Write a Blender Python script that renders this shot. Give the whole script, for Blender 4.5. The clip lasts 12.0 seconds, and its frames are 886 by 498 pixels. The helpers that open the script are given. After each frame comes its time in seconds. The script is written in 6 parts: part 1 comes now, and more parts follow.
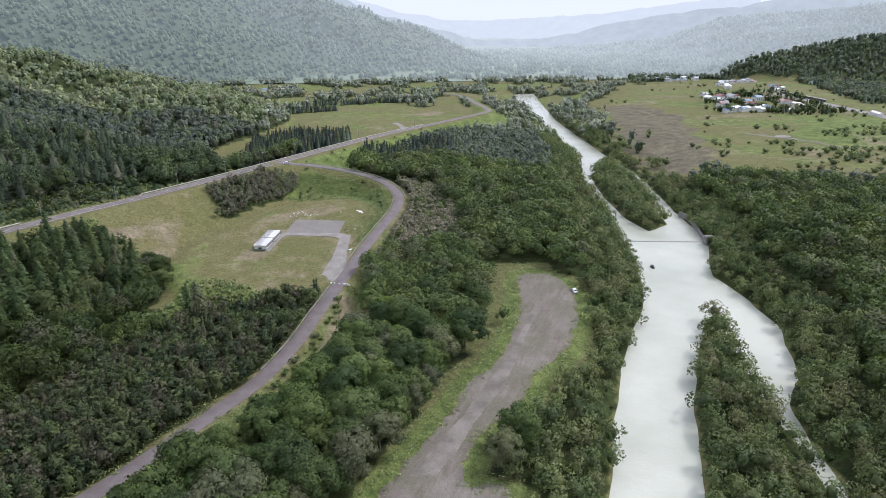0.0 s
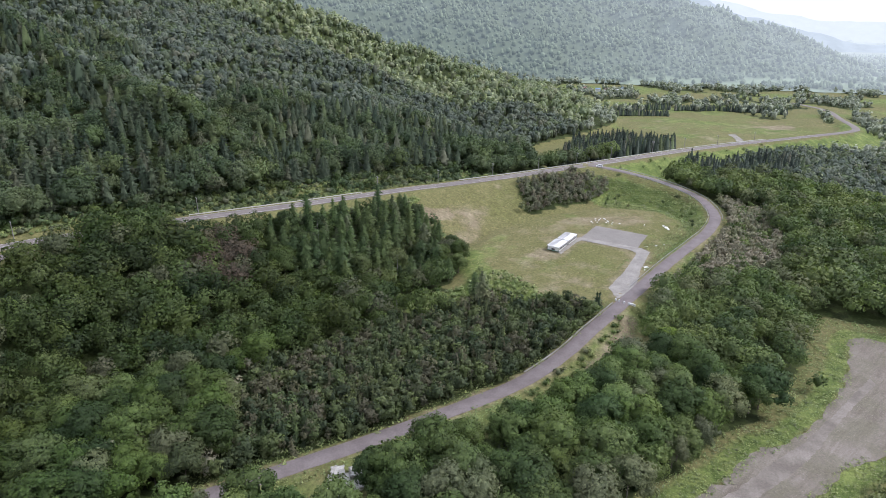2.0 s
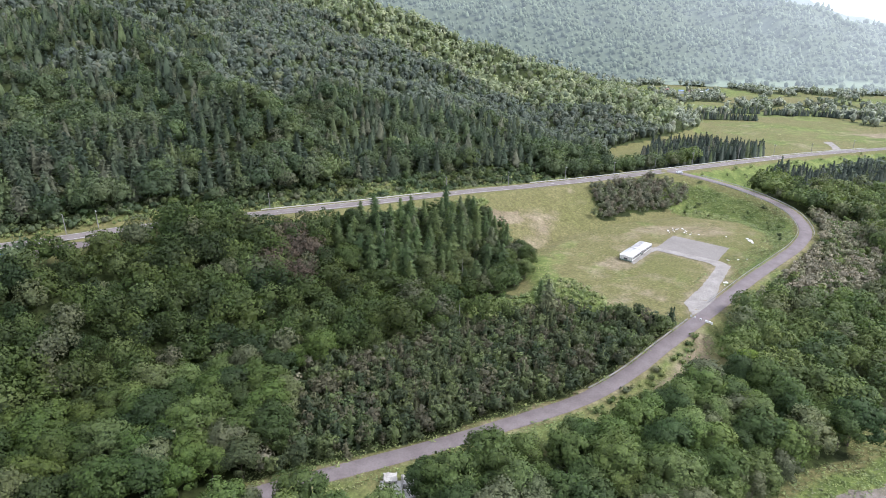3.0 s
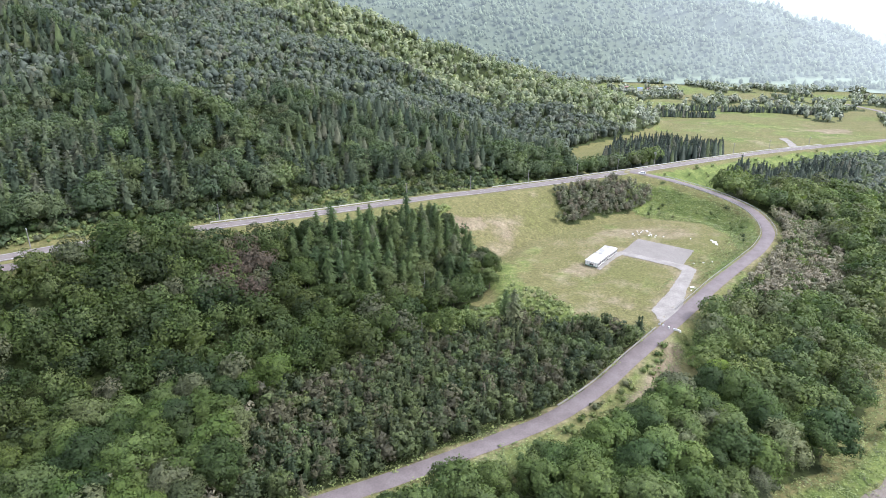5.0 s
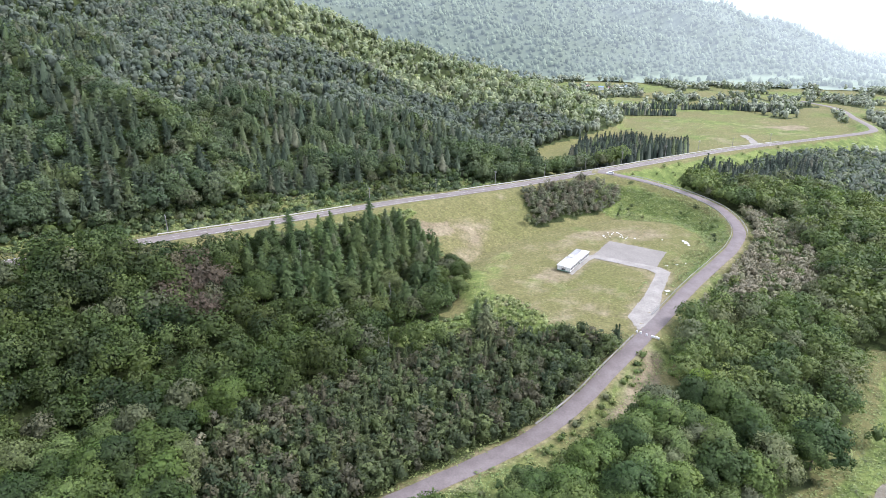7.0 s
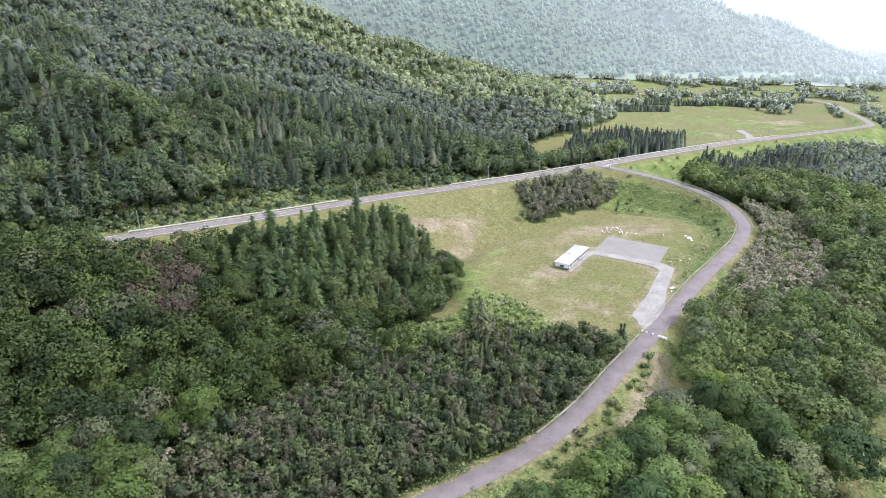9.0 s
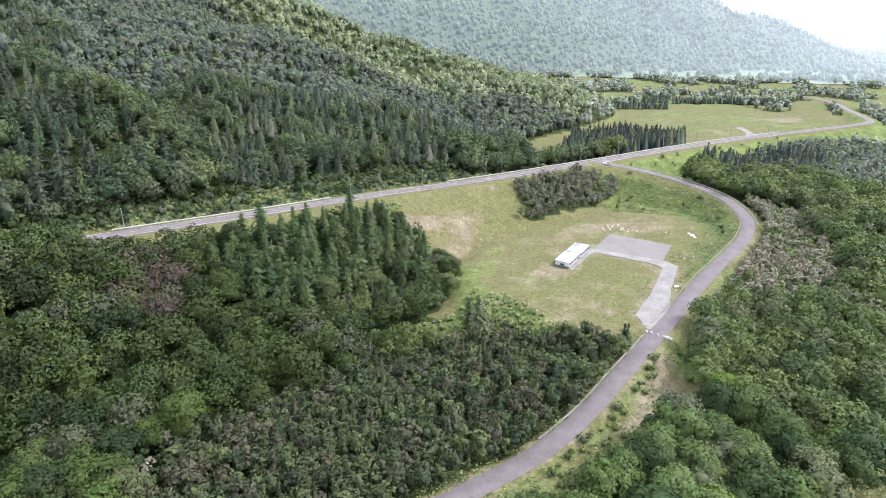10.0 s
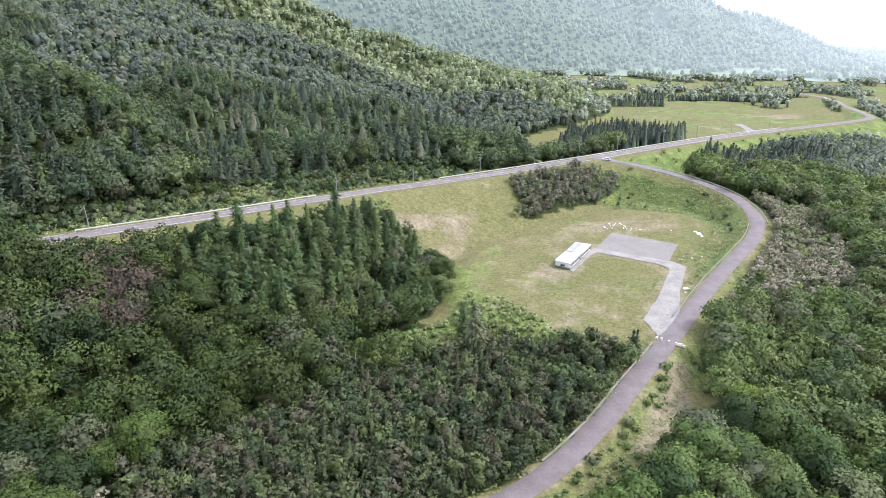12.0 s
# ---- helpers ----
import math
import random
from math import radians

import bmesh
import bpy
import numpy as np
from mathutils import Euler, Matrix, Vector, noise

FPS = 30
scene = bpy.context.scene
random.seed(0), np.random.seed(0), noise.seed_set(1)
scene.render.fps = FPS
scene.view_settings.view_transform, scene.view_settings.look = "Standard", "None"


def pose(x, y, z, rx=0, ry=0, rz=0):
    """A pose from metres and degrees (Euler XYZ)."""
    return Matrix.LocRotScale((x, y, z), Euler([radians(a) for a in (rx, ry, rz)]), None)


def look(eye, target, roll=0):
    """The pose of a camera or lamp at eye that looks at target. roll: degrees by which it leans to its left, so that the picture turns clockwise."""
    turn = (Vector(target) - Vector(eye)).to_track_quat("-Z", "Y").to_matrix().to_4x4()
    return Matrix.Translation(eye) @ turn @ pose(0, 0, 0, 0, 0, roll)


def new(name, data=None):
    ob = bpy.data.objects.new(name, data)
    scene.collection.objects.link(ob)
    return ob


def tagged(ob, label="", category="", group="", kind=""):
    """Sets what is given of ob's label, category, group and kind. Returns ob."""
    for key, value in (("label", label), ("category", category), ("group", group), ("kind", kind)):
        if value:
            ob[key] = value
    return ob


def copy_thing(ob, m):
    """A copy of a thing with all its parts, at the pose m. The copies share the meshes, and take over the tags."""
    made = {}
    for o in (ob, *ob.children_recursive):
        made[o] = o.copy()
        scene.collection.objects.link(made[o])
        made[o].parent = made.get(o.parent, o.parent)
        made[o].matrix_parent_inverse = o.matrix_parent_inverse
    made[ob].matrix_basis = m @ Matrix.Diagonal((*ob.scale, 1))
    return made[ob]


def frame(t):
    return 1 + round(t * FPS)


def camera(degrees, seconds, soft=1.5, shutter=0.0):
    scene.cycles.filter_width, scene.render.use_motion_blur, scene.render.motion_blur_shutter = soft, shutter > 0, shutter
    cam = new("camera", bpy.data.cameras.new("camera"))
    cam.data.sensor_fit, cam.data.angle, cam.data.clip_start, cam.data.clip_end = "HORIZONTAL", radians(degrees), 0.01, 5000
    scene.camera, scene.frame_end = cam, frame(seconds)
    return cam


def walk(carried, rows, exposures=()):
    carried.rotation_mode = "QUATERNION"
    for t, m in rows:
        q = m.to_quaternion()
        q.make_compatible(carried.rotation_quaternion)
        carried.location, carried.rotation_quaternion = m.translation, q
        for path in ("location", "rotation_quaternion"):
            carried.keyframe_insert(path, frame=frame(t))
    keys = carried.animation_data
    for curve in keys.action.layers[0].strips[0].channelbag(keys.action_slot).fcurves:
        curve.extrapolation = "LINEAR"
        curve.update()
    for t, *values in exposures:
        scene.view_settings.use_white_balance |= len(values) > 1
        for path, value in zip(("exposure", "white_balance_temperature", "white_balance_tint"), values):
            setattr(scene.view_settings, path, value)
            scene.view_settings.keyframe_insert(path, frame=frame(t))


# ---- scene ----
cam = camera(70.66, 12.0, 0.45)
walk(cam, [
    (0, look((-4.82, 38.82, 105.00), (13.26, 130.15, 68.50), 0.56)),
    (0.5, look((-2.34, 41.53, 105.01), (-7.67, 134.38, 68.26), 0.48)),
    (1, look((-0.25, 44.27, 105.05), (-18.63, 135.39, 68.20), 0.27)),
    (1.5, look((1.00, 46.76, 104.94), (-23.74, 136.38, 68.14), 0.13)),
    (2, look((1.12, 49.23, 104.74), (-28.39, 137.41, 67.97), 0.09)),
    (2.5, look((0.89, 52.02, 104.59), (-34.63, 137.95, 67.79), 0.05)),
    (2.7, look((0.71, 53.14, 104.52), (-37.12, 138.08, 67.73), 0.01)),
    (3.5, look((0.20, 57.21, 105.15), (-40.28, 140.75, 67.97), 0.05)),
    (4.3, look((-0.32, 61.29, 105.79), (-40.25, 145.07, 68.57), -0.09)),
    (4.5, look((-0.98, 62.45, 105.62), (-38.97, 147.14, 68.42), -0.09)),
    (5, look((-2.48, 65.40, 105.41), (-37.15, 151.49, 68.18), -0.06)),
    (5.5, look((-3.85, 68.36, 105.24), (-36.19, 155.33, 67.98), -0.07)),
    (6, look((-5.21, 71.29, 105.07), (-36.10, 158.80, 67.80), -0.03)),
    (6.5, look((-6.54, 74.41, 104.70), (-36.50, 162.24, 67.45), -0.02)),
    (7, look((-7.66, 77.06, 103.43), (-37.05, 165.11, 66.23), -0.05)),
    (9, look((-11.75, 88.88, 96.60), (-39.82, 177.41, 59.53), -0.14)),
    (9.5, look((-12.70, 92.12, 94.87), (-40.53, 180.74, 57.81), -0.16)),
    (10, look((-13.75, 95.46, 93.09), (-41.32, 184.15, 56.03), -0.18)),
    (10.5, look((-14.69, 98.74, 91.21), (-42.02, 187.52, 54.17), -0.18)),
    (11, look((-15.54, 102.16, 89.28), (-42.69, 191.01, 52.28), -0.21)),
    (11.5, look((-16.60, 105.65, 87.74), (-43.44, 194.61, 50.77), -0.22)),
    (12, look((-17.73, 109.37, 87.16), (-44.25, 198.44, 50.23), -0.22)),
], [(0, 0.05, 5750, 17), (1, 0.05, 5750, 17), (2.5, 0.5, 5750, 17), (4.5, 0.93, 5700, 17), (12, 0.93, 5700, 17)])

# ---- light ----
SUN_AZ, SUN_EL = 74.0, 48.0          # degrees east of the valley's axis, and above the horizon
world = bpy.data.worlds.new("sky")
scene.world = world
world.use_nodes = True
wn = world.node_tree
sky = wn.nodes.new("ShaderNodeTexSky")
sky.sky_type, sky.sun_disc = "NISHITA", False
sky.sun_elevation, sky.sun_rotation = radians(SUN_EL), radians(SUN_AZ)
sky.air_density, sky.dust_density, sky.ozone_density = 1.6, 6.0, 1.0
cloud = wn.nodes.new("ShaderNodeMixRGB")
cloud.inputs["Fac"].default_value = 0.86
cloud.inputs["Color2"].default_value = (9.0, 9.3, 9.7, 1)
wn.links.new(sky.outputs["Color"], cloud.inputs["Color1"])
wn.links.new(cloud.outputs["Color"], wn.nodes["Background"].inputs["Color"])
wn.nodes["Background"].inputs["Strength"].default_value = 0.112
sun_data = bpy.data.lights.new("sun", "SUN")
sun_data.energy, sun_data.angle, sun_data.color = 2.7, radians(11), (1.0, 0.95, 0.86)
sun = new("sun", sun_data)
sa, se = radians(SUN_AZ), radians(SUN_EL)
sun.matrix_world = look((math.sin(sa) * math.cos(se), math.cos(sa) * math.cos(se), math.sin(se)), (0, 0, 0))

# ---- materials ----
def node_material(name):
    m = bpy.data.materials.new(name)
    m.use_nodes = True
    t = m.node_tree
    return m, t, t.nodes["Principled BSDF"]


def add_node(t, kind, **inputs):
    n = t.nodes.new(kind)
    for k, v in inputs.items():
        n.inputs[k.replace("_", " ")].default_value = v
    return n


def mixed(t, fac, a, b, mode="MIX"):
    """A colour mix; each of fac, a and b is a socket or a value."""
    n = t.nodes.new("ShaderNodeMixRGB")
    n.blend_type = mode
    for socket, v in zip(("Fac", "Color1", "Color2"), (fac, a, b)):
        if isinstance(v, bpy.types.NodeSocket):
            t.links.new(v, n.inputs[socket])
        else:
            n.inputs[socket].default_value = v if socket == "Fac" else (*v, 1)
    return n.outputs["Color"]


def noise_at(t, scale, detail=4.0, rough=0.6):
    geo = t.nodes.new("ShaderNodeNewGeometry")
    n = add_node(t, "ShaderNodeTexNoise", Scale=scale, Detail=detail, Roughness=rough)
    t.links.new(geo.outputs["Position"], n.inputs["Vector"])
    return n.outputs["Fac"]


def stretched(t, value, lo, hi):
    n = t.nodes.new("ShaderNodeMapRange")
    n.inputs["From Min"].default_value, n.inputs["From Max"].default_value = lo, hi
    t.links.new(value, n.inputs["Value"])
    return n.outputs["Result"]


def bumped(t, bsdf, value, strength, distance):
    b = add_node(t, "ShaderNodeBump", Strength=strength, Distance=distance)
    t.links.new(value, b.inputs["Height"])
    t.links.new(b.outputs["Normal"], bsdf.inputs["Normal"])


def rough_surface(name, dark, light, scale, rough=0.85, bump=0.3, fine=8.0, metal=0.0, grit=0.35):
    """A worn matt surface: two tones in large patches and fine grain."""
    m, t, b = node_material(name)
    big = stretched(t, noise_at(t, scale), 0.35, 0.65)
    grain = noise_at(t, scale * fine, 6.0, 0.7)
    c = mixed(t, big, dark, light)
    c = mixed(t, grit, c, mixed(t, stretched(t, grain, 0.25, 0.75), (0.5, 0.5, 0.5), (1.4, 1.4, 1.4)), "MULTIPLY")
    t.links.new(c, b.inputs["Base Color"])
    b.inputs["Roughness"].default_value, b.inputs["Metallic"].default_value = rough, metal
    if bump:
        bumped(t, b, grain, bump, 0.05)
    return m


def foliage(name, dark, light, per_object=False, through_light=0.35, odd=(0.15, 0.145, 0.1), odd_from=0.87):
    """Leaves: a tone for each tree, a smaller change from leaf to leaf, some light coming through."""
    m, t, b = node_material(name)
    if per_object:
        tone = t.nodes.new("ShaderNodeObjectInfo").outputs["Random"]
    else:
        a = t.nodes.new("ShaderNodeAttribute")
        a.attribute_name = "tree_tone"
        tone = a.outputs["Fac"]
    leaf = t.nodes.new("ShaderNodeNewGeometry").outputs["Random Per Island"]
    c = mixed(t, tone, dark, light)
    other = t.nodes.new("ShaderNodeMath")
    other.operation, other.inputs[1].default_value = "MULTIPLY", 7.31
    t.links.new(tone, other.inputs[0])
    turn_ = t.nodes.new("ShaderNodeMath")
    turn_.operation = "FRACT"
    t.links.new(other.outputs[0], turn_.inputs[0])
    c = mixed(t, stretched(t, turn_.outputs[0], odd_from, odd_from + 0.05), c, mixed(t, 0.5, c, odd))
    c = mixed(t, stretched(t, turn_.outputs[0], 0.2, 0.12), c, mixed(t, 0.45, c, (0.14, 0.18, 0.06)))
    c = mixed(t, 0.62, c, mixed(t, leaf, (0.45, 0.5, 0.45), (1.55, 1.5, 1.4)), "MULTIPLY")
    speck = noise_at(t, 2.6, 3.0, 0.8)
    c = mixed(t, 0.5, c, mixed(t, stretched(t, speck, 0.34, 0.66), (0.45, 0.47, 0.45), (1.5, 1.5, 1.45)), "MULTIPLY")
    twig = noise_at(t, 7.5, 2.0, 0.7)
    c = mixed(t, 0.4, c, mixed(t, stretched(t, twig, 0.38, 0.62), (0.55, 0.57, 0.55), (1.4, 1.4, 1.35)), "MULTIPLY")
    bumped(t, b, speck, 0.35, 0.12)
    hue = t.nodes.new("ShaderNodeHueSaturation")
    wide = stretched(t, noise_at(t, 0.05, 2.0), 0.3, 0.7)
    shift = t.nodes.new("ShaderNodeMapRange")
    shift.inputs["To Min"].default_value, shift.inputs["To Max"].default_value = 0.48, 0.515
    t.links.new(wide, shift.inputs["Value"])
    t.links.new(shift.outputs["Result"], hue.inputs["Hue"])
    t.links.new(c, hue.inputs["Color"])
    b.inputs["Roughness"].default_value = 0.7
    b.inputs["Specular IOR Level"].default_value = 0.4
    t.links.new(hue.outputs["Color"], b.inputs["Base Color"])
    tr = t.nodes.new("ShaderNodeBsdfTranslucent")
    t.links.new(mixed(t, 1.0, hue.outputs["Color"], (1.0, 1.12, 0.65), "MULTIPLY"), tr.inputs["Color"])
    mix = t.nodes.new("ShaderNodeMixShader")
    mix.inputs["Fac"].default_value = through_light
    t.links.new(b.outputs["BSDF"], mix.inputs[1])
    t.links.new(tr.outputs["BSDF"], mix.inputs[2])
    t.links.new(mix.outputs["Shader"], t.nodes["Material Output"].inputs["Surface"])
    return m


def ground_material():
    """Grass, bare soil, lush weeds and wood floor, by the cover that the ground carries, broken up by noise."""
    m, t, b = node_material("ground_cover")
    a = t.nodes.new("ShaderNodeAttribute")
    a.attribute_name = "cover"
    split = t.nodes.new("ShaderNodeSeparateColor")
    t.links.new(a.outputs["Color"], split.inputs["Color"])
    fine = noise_at(t, 0.9, 8.0, 0.7)
    mid = noise_at(t, 0.12, 6.0, 0.65)
    big = noise_at(t, 0.022, 4.0, 0.6)
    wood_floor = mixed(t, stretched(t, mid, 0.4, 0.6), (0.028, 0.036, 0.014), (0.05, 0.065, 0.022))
    meadow = mixed(t, stretched(t, mid, 0.3, 0.7), (0.134, 0.126, 0.056), (0.178, 0.16, 0.082))
    meadow = mixed(t, stretched(t, big, 0.42, 0.62), meadow, (0.136, 0.134, 0.056))
    lush = mixed(t, stretched(t, mid, 0.4, 0.6), (0.09, 0.125, 0.036), (0.17, 0.2, 0.068))
    soil = mixed(t, stretched(t, mid, 0.35, 0.65), (0.17, 0.135, 0.095), (0.27, 0.225, 0.165))

    def edge(value):
        n = t.nodes.new("ShaderNodeMath")
        n.operation = "ADD"
        t.links.new(value, n.inputs[0])
        s = t.nodes.new("ShaderNodeMath")
        s.operation, s.inputs[1].default_value = "MULTIPLY_ADD", 0.8
        s.inputs[2].default_value = -0.4
        t.links.new(mid, s.inputs[0])
        t.links.new(s.outputs[0], n.inputs[1])
        return stretched(t, n.outputs[0], 0.3, 0.7)
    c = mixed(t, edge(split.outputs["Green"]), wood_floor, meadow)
    c = mixed(t, edge(split.outputs["Blue"]), c, lush)
    c = mixed(t, edge(split.outputs["Red"]), c, soil)
    c = mixed(t, edge(a.outputs["Alpha"]), c, mixed(t, stretched(t, mid, 0.35, 0.65), (0.1, 0.084, 0.066), (0.18, 0.158, 0.112)))
    tuft = stretched(t, noise_at(t, 1.6, 5.0, 0.75), 0.3, 0.7)
    c = mixed(t, 0.75, c, mixed(t, stretched(t, fine, 0.32, 0.68), (0.5, 0.5, 0.48), (1.4, 1.4, 1.35)), "MULTIPLY")
    c = mixed(t, 0.6, c, mixed(t, tuft, (0.55, 0.6, 0.5), (1.35, 1.35, 1.3)), "MULTIPLY")
    clump = stretched(t, noise_at(t, 0.42, 5.0, 0.72), 0.36, 0.64)
    c = mixed(t, 0.55, c, mixed(t, clump, (0.68, 0.74, 0.62), (1.28, 1.22, 1.2)), "MULTIPLY")
    t.links.new(c, b.inputs["Base Color"])
    b.inputs["Roughness"].default_value = 0.95
    b.inputs["Specular IOR Level"].default_value = 0.15
    bumped(t, b, fine, 0.6, 0.3)
    return m


def water_material():
    m, t, b = node_material("milky_water")
    # Milky silt, lightened further: reflected sky put into the base colour.
    c = mixed(t, stretched(t, noise_at(t, 0.02), 0.35, 0.65), (0.4, 0.41, 0.335), (0.52, 0.525, 0.445))
    t.links.new(c, b.inputs["Base Color"])
    b.inputs["Roughness"].default_value = 0.1
    b.inputs["IOR"].default_value = 1.33
    bumped(t, b, noise_at(t, 0.5, 7.0, 0.66), 0.7, 0.22)
    return m


def driven_soil(name, dark, light):
    """Packed gravelly soil with faint ruts along the way that vehicles take, damp patches and stones."""
    m, t, b = node_material(name)
    geo = t.nodes.new("ShaderNodeNewGeometry")
    turn_ = t.nodes.new("ShaderNodeMapping")
    turn_.inputs["Rotation"].default_value = (0, 0, radians(-58))
    t.links.new(geo.outputs["Position"], turn_.inputs["Vector"])
    squeeze = t.nodes.new("ShaderNodeMapping")
    squeeze.inputs["Scale"].default_value = (0.05, 0.4, 0.1)
    t.links.new(turn_.outputs["Vector"], squeeze.inputs["Vector"])
    rut = add_node(t, "ShaderNodeTexNoise", Scale=1.0, Detail=6.0, Roughness=0.62, Distortion=1.6)
    t.links.new(squeeze.outputs["Vector"], rut.inputs["Vector"])
    ruts = stretched(t, mixed(t, 0.5, rut.outputs["Fac"], noise_at(t, 0.07, 6.0, 0.65)), 0.36, 0.64)
    damp = stretched(t, noise_at(t, 0.11, 5.0, 0.65), 0.42, 0.6)
    grain = noise_at(t, 2.2, 8.0, 0.75)
    stone = stretched(t, noise_at(t, 5.0, 2.0, 0.5), 0.66, 0.72)
    c = mixed(t, ruts, dark, light)
    c = mixed(t, damp, c, mixed(t, 0.65, c, (0.125, 0.115, 0.075)))
    c = mixed(t, 0.75, c, mixed(t, stretched(t, grain, 0.3, 0.7), (0.55, 0.55, 0.55), (1.4, 1.4, 1.4)), "MULTIPLY")
    c = mixed(t, stone, c, (0.3, 0.28, 0.25))
    t.links.new(c, b.inputs["Base Color"])
    b.inputs["Roughness"].default_value = 0.95
    bumped(t, b, grain, 0.7, 0.15)
    return m


GROUND, WATER = ground_material(), water_material()
ASPHALT = rough_surface("worn_asphalt", (0.135, 0.112, 0.109), (0.175, 0.149, 0.145), 0.25, 0.9, 0.2)
ASPHALT_MAIN = rough_surface("grey_asphalt", (0.145, 0.122, 0.112), (0.185, 0.162, 0.15), 0.2, 0.9, 0.2)
GRAVEL = rough_surface("grey_gravel", (0.18, 0.164, 0.146), (0.215, 0.198, 0.178), 0.12, 0.95, 0.6, 18, 0.0, 0.75)
PALE_GRAVEL = rough_surface("pale_gravel", (0.205, 0.188, 0.168), (0.285, 0.266, 0.24), 0.2, 0.95, 0.6, 11, 0.0, 0.75)
LOT_SOIL = driven_soil("packed_lot_soil", (0.125, 0.104, 0.08), (0.22, 0.192, 0.164))
WORN_SOIL = rough_surface("worn_lot_soil", (0.14, 0.12, 0.1), (0.235, 0.208, 0.18), 0.16, 0.95, 0.6, 12, 0.0, 0.6)
PALE_CONCRETE = rough_surface("weathered_pale_concrete", (0.27, 0.255, 0.23), (0.46, 0.44, 0.4), 0.6, 0.9, 0.5, 6)
CONCRETE = rough_surface("old_concrete", (0.18, 0.172, 0.16), (0.27, 0.26, 0.245), 0.5, 0.9, 0.3)
ROAD_PAINT = rough_surface("worn_road_paint", (0.3, 0.29, 0.28), (0.5, 0.49, 0.47), 0.5, 0.8, 0.1)
WHITE_PAINT = rough_surface("white_paint", (0.62, 0.62, 0.62), (0.8, 0.8, 0.8), 0.4, 0.6, 0.05)
RAIL_WHITE = rough_surface("weathered_rail_paint", (0.48, 0.47, 0.44), (0.66, 0.65, 0.62), 0.6, 0.5, 0.05)
ROOF_METAL = rough_surface("white_roof_sheet", (0.74, 0.735, 0.73), (0.84, 0.835, 0.83), 0.4, 0.8, 0.05)
WALL_PANEL = rough_surface("cream_wall_panel", (0.6, 0.6, 0.57), (0.72, 0.72, 0.69), 0.5, 0.6, 0.05)
DARK_GLASS = rough_surface("dark_window_glass", (0.02, 0.025, 0.03), (0.04, 0.045, 0.05), 0.5, 0.08, 0.0)
DARK_BROWN = rough_surface("dark_brown_metal", (0.05, 0.04, 0.035), (0.08, 0.065, 0.055), 0.5, 0.6, 0.05)
STEEL = rough_surface("galvanised_steel", (0.36, 0.36, 0.36), (0.5, 0.5, 0.5), 1.0, 0.45, 0.05, 8, 0.6)
BARK = rough_surface("bark", (0.07, 0.055, 0.042), (0.13, 0.11, 0.09), 1.5, 0.95, 0.6)
TARP = rough_surface("white_sheet", (0.7, 0.7, 0.7), (0.82, 0.82, 0.82), 0.8, 0.6, 0.1)
# Left wood darker, bank wood lighter: cloud shade and sun put into the colours.
LEAF = foliage("broad_leaves", (0.018, 0.036, 0.006), (0.072, 0.108, 0.017), True, 0.22)
LEAF_BANK_LIT = foliage("broad_leaves_lit", (0.028, 0.056, 0.014), (0.105, 0.15, 0.034), True, 0.24)
LEAF_STUFF = foliage("wood_leaves", (0.02, 0.038, 0.009), (0.068, 0.098, 0.02))
BANK_LEAF_LIT = foliage("river_wood_leaves_lit", (0.041, 0.07, 0.022), (0.148, 0.19, 0.062))
WILLOW = foliage("riverside_leaves", (0.082, 0.115, 0.047), (0.19, 0.222, 0.094), odd=(0.19, 0.17, 0.095), odd_from=0.84)
RIGHT_HILL_LEAF = foliage("side_hill_leaves", (0.06, 0.085, 0.06), (0.15, 0.18, 0.12))
# Ridge leaves: sunlight on the crest and bluish haze put into the colour.
RIDGE_LIT_LEAF = foliage("ridge_leaves_lit", (0.154, 0.187, 0.117), (0.288, 0.319, 0.188))
# Hillside leaves made bluer: a little haze put into the colour.
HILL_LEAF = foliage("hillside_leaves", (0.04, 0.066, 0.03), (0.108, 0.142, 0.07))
# Far valley leaves paler than real ones: sun and haze put into the colour.
FAR_HAZED_LEAF = foliage("far_valley_leaves_hazed", (0.168, 0.191, 0.152), (0.304, 0.326, 0.254), False, 0.2)
# Upper slopes lighter and bluer, with the haze of distance in the leaf colour.
UPPER_HAZED_LEAF = foliage("upper_slope_leaves_hazed", (0.0721, 0.0948, 0.0808), (0.144, 0.167, 0.129))
NEEDLE = foliage("larch_needles", (0.046, 0.08, 0.026), (0.098, 0.14, 0.044), True, 0.25)
# Bluer than the grove's needles: some hillside haze put into the colour.
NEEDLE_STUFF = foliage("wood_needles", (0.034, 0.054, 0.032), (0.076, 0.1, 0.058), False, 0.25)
SPRUCE = foliage("spruce_needles", (0.018, 0.03, 0.022), (0.032, 0.05, 0.032), False, 0.1)
YOUNG = foliage("young_alder_leaves", (0.034, 0.053, 0.024), (0.098, 0.122, 0.052), odd=(0.14, 0.112, 0.084), odd_from=0.74)
THICKET = foliage("thicket_leaves", (0.09, 0.1, 0.064), (0.175, 0.172, 0.12), False, 0.2, odd=(0.17, 0.13, 0.1), odd_from=0.7)
BROWNISH = foliage("browning_leaves", (0.16, 0.158, 0.108), (0.27, 0.24, 0.178), False, 0.15)
RUSSET = foliage("russet_leaves", (0.07, 0.058, 0.042), (0.12, 0.09, 0.066))
LIME = foliage("lime_leaves", (0.13, 0.2, 0.03), (0.2, 0.27, 0.05), True, 0.35)
ORANGE = foliage("orange_leaves", (0.16, 0.1, 0.045), (0.24, 0.15, 0.07), True, 0.3)
WEED = foliage("weed_leaves", (0.138, 0.18, 0.0648), (0.223, 0.257, 0.102), False, 0.15)
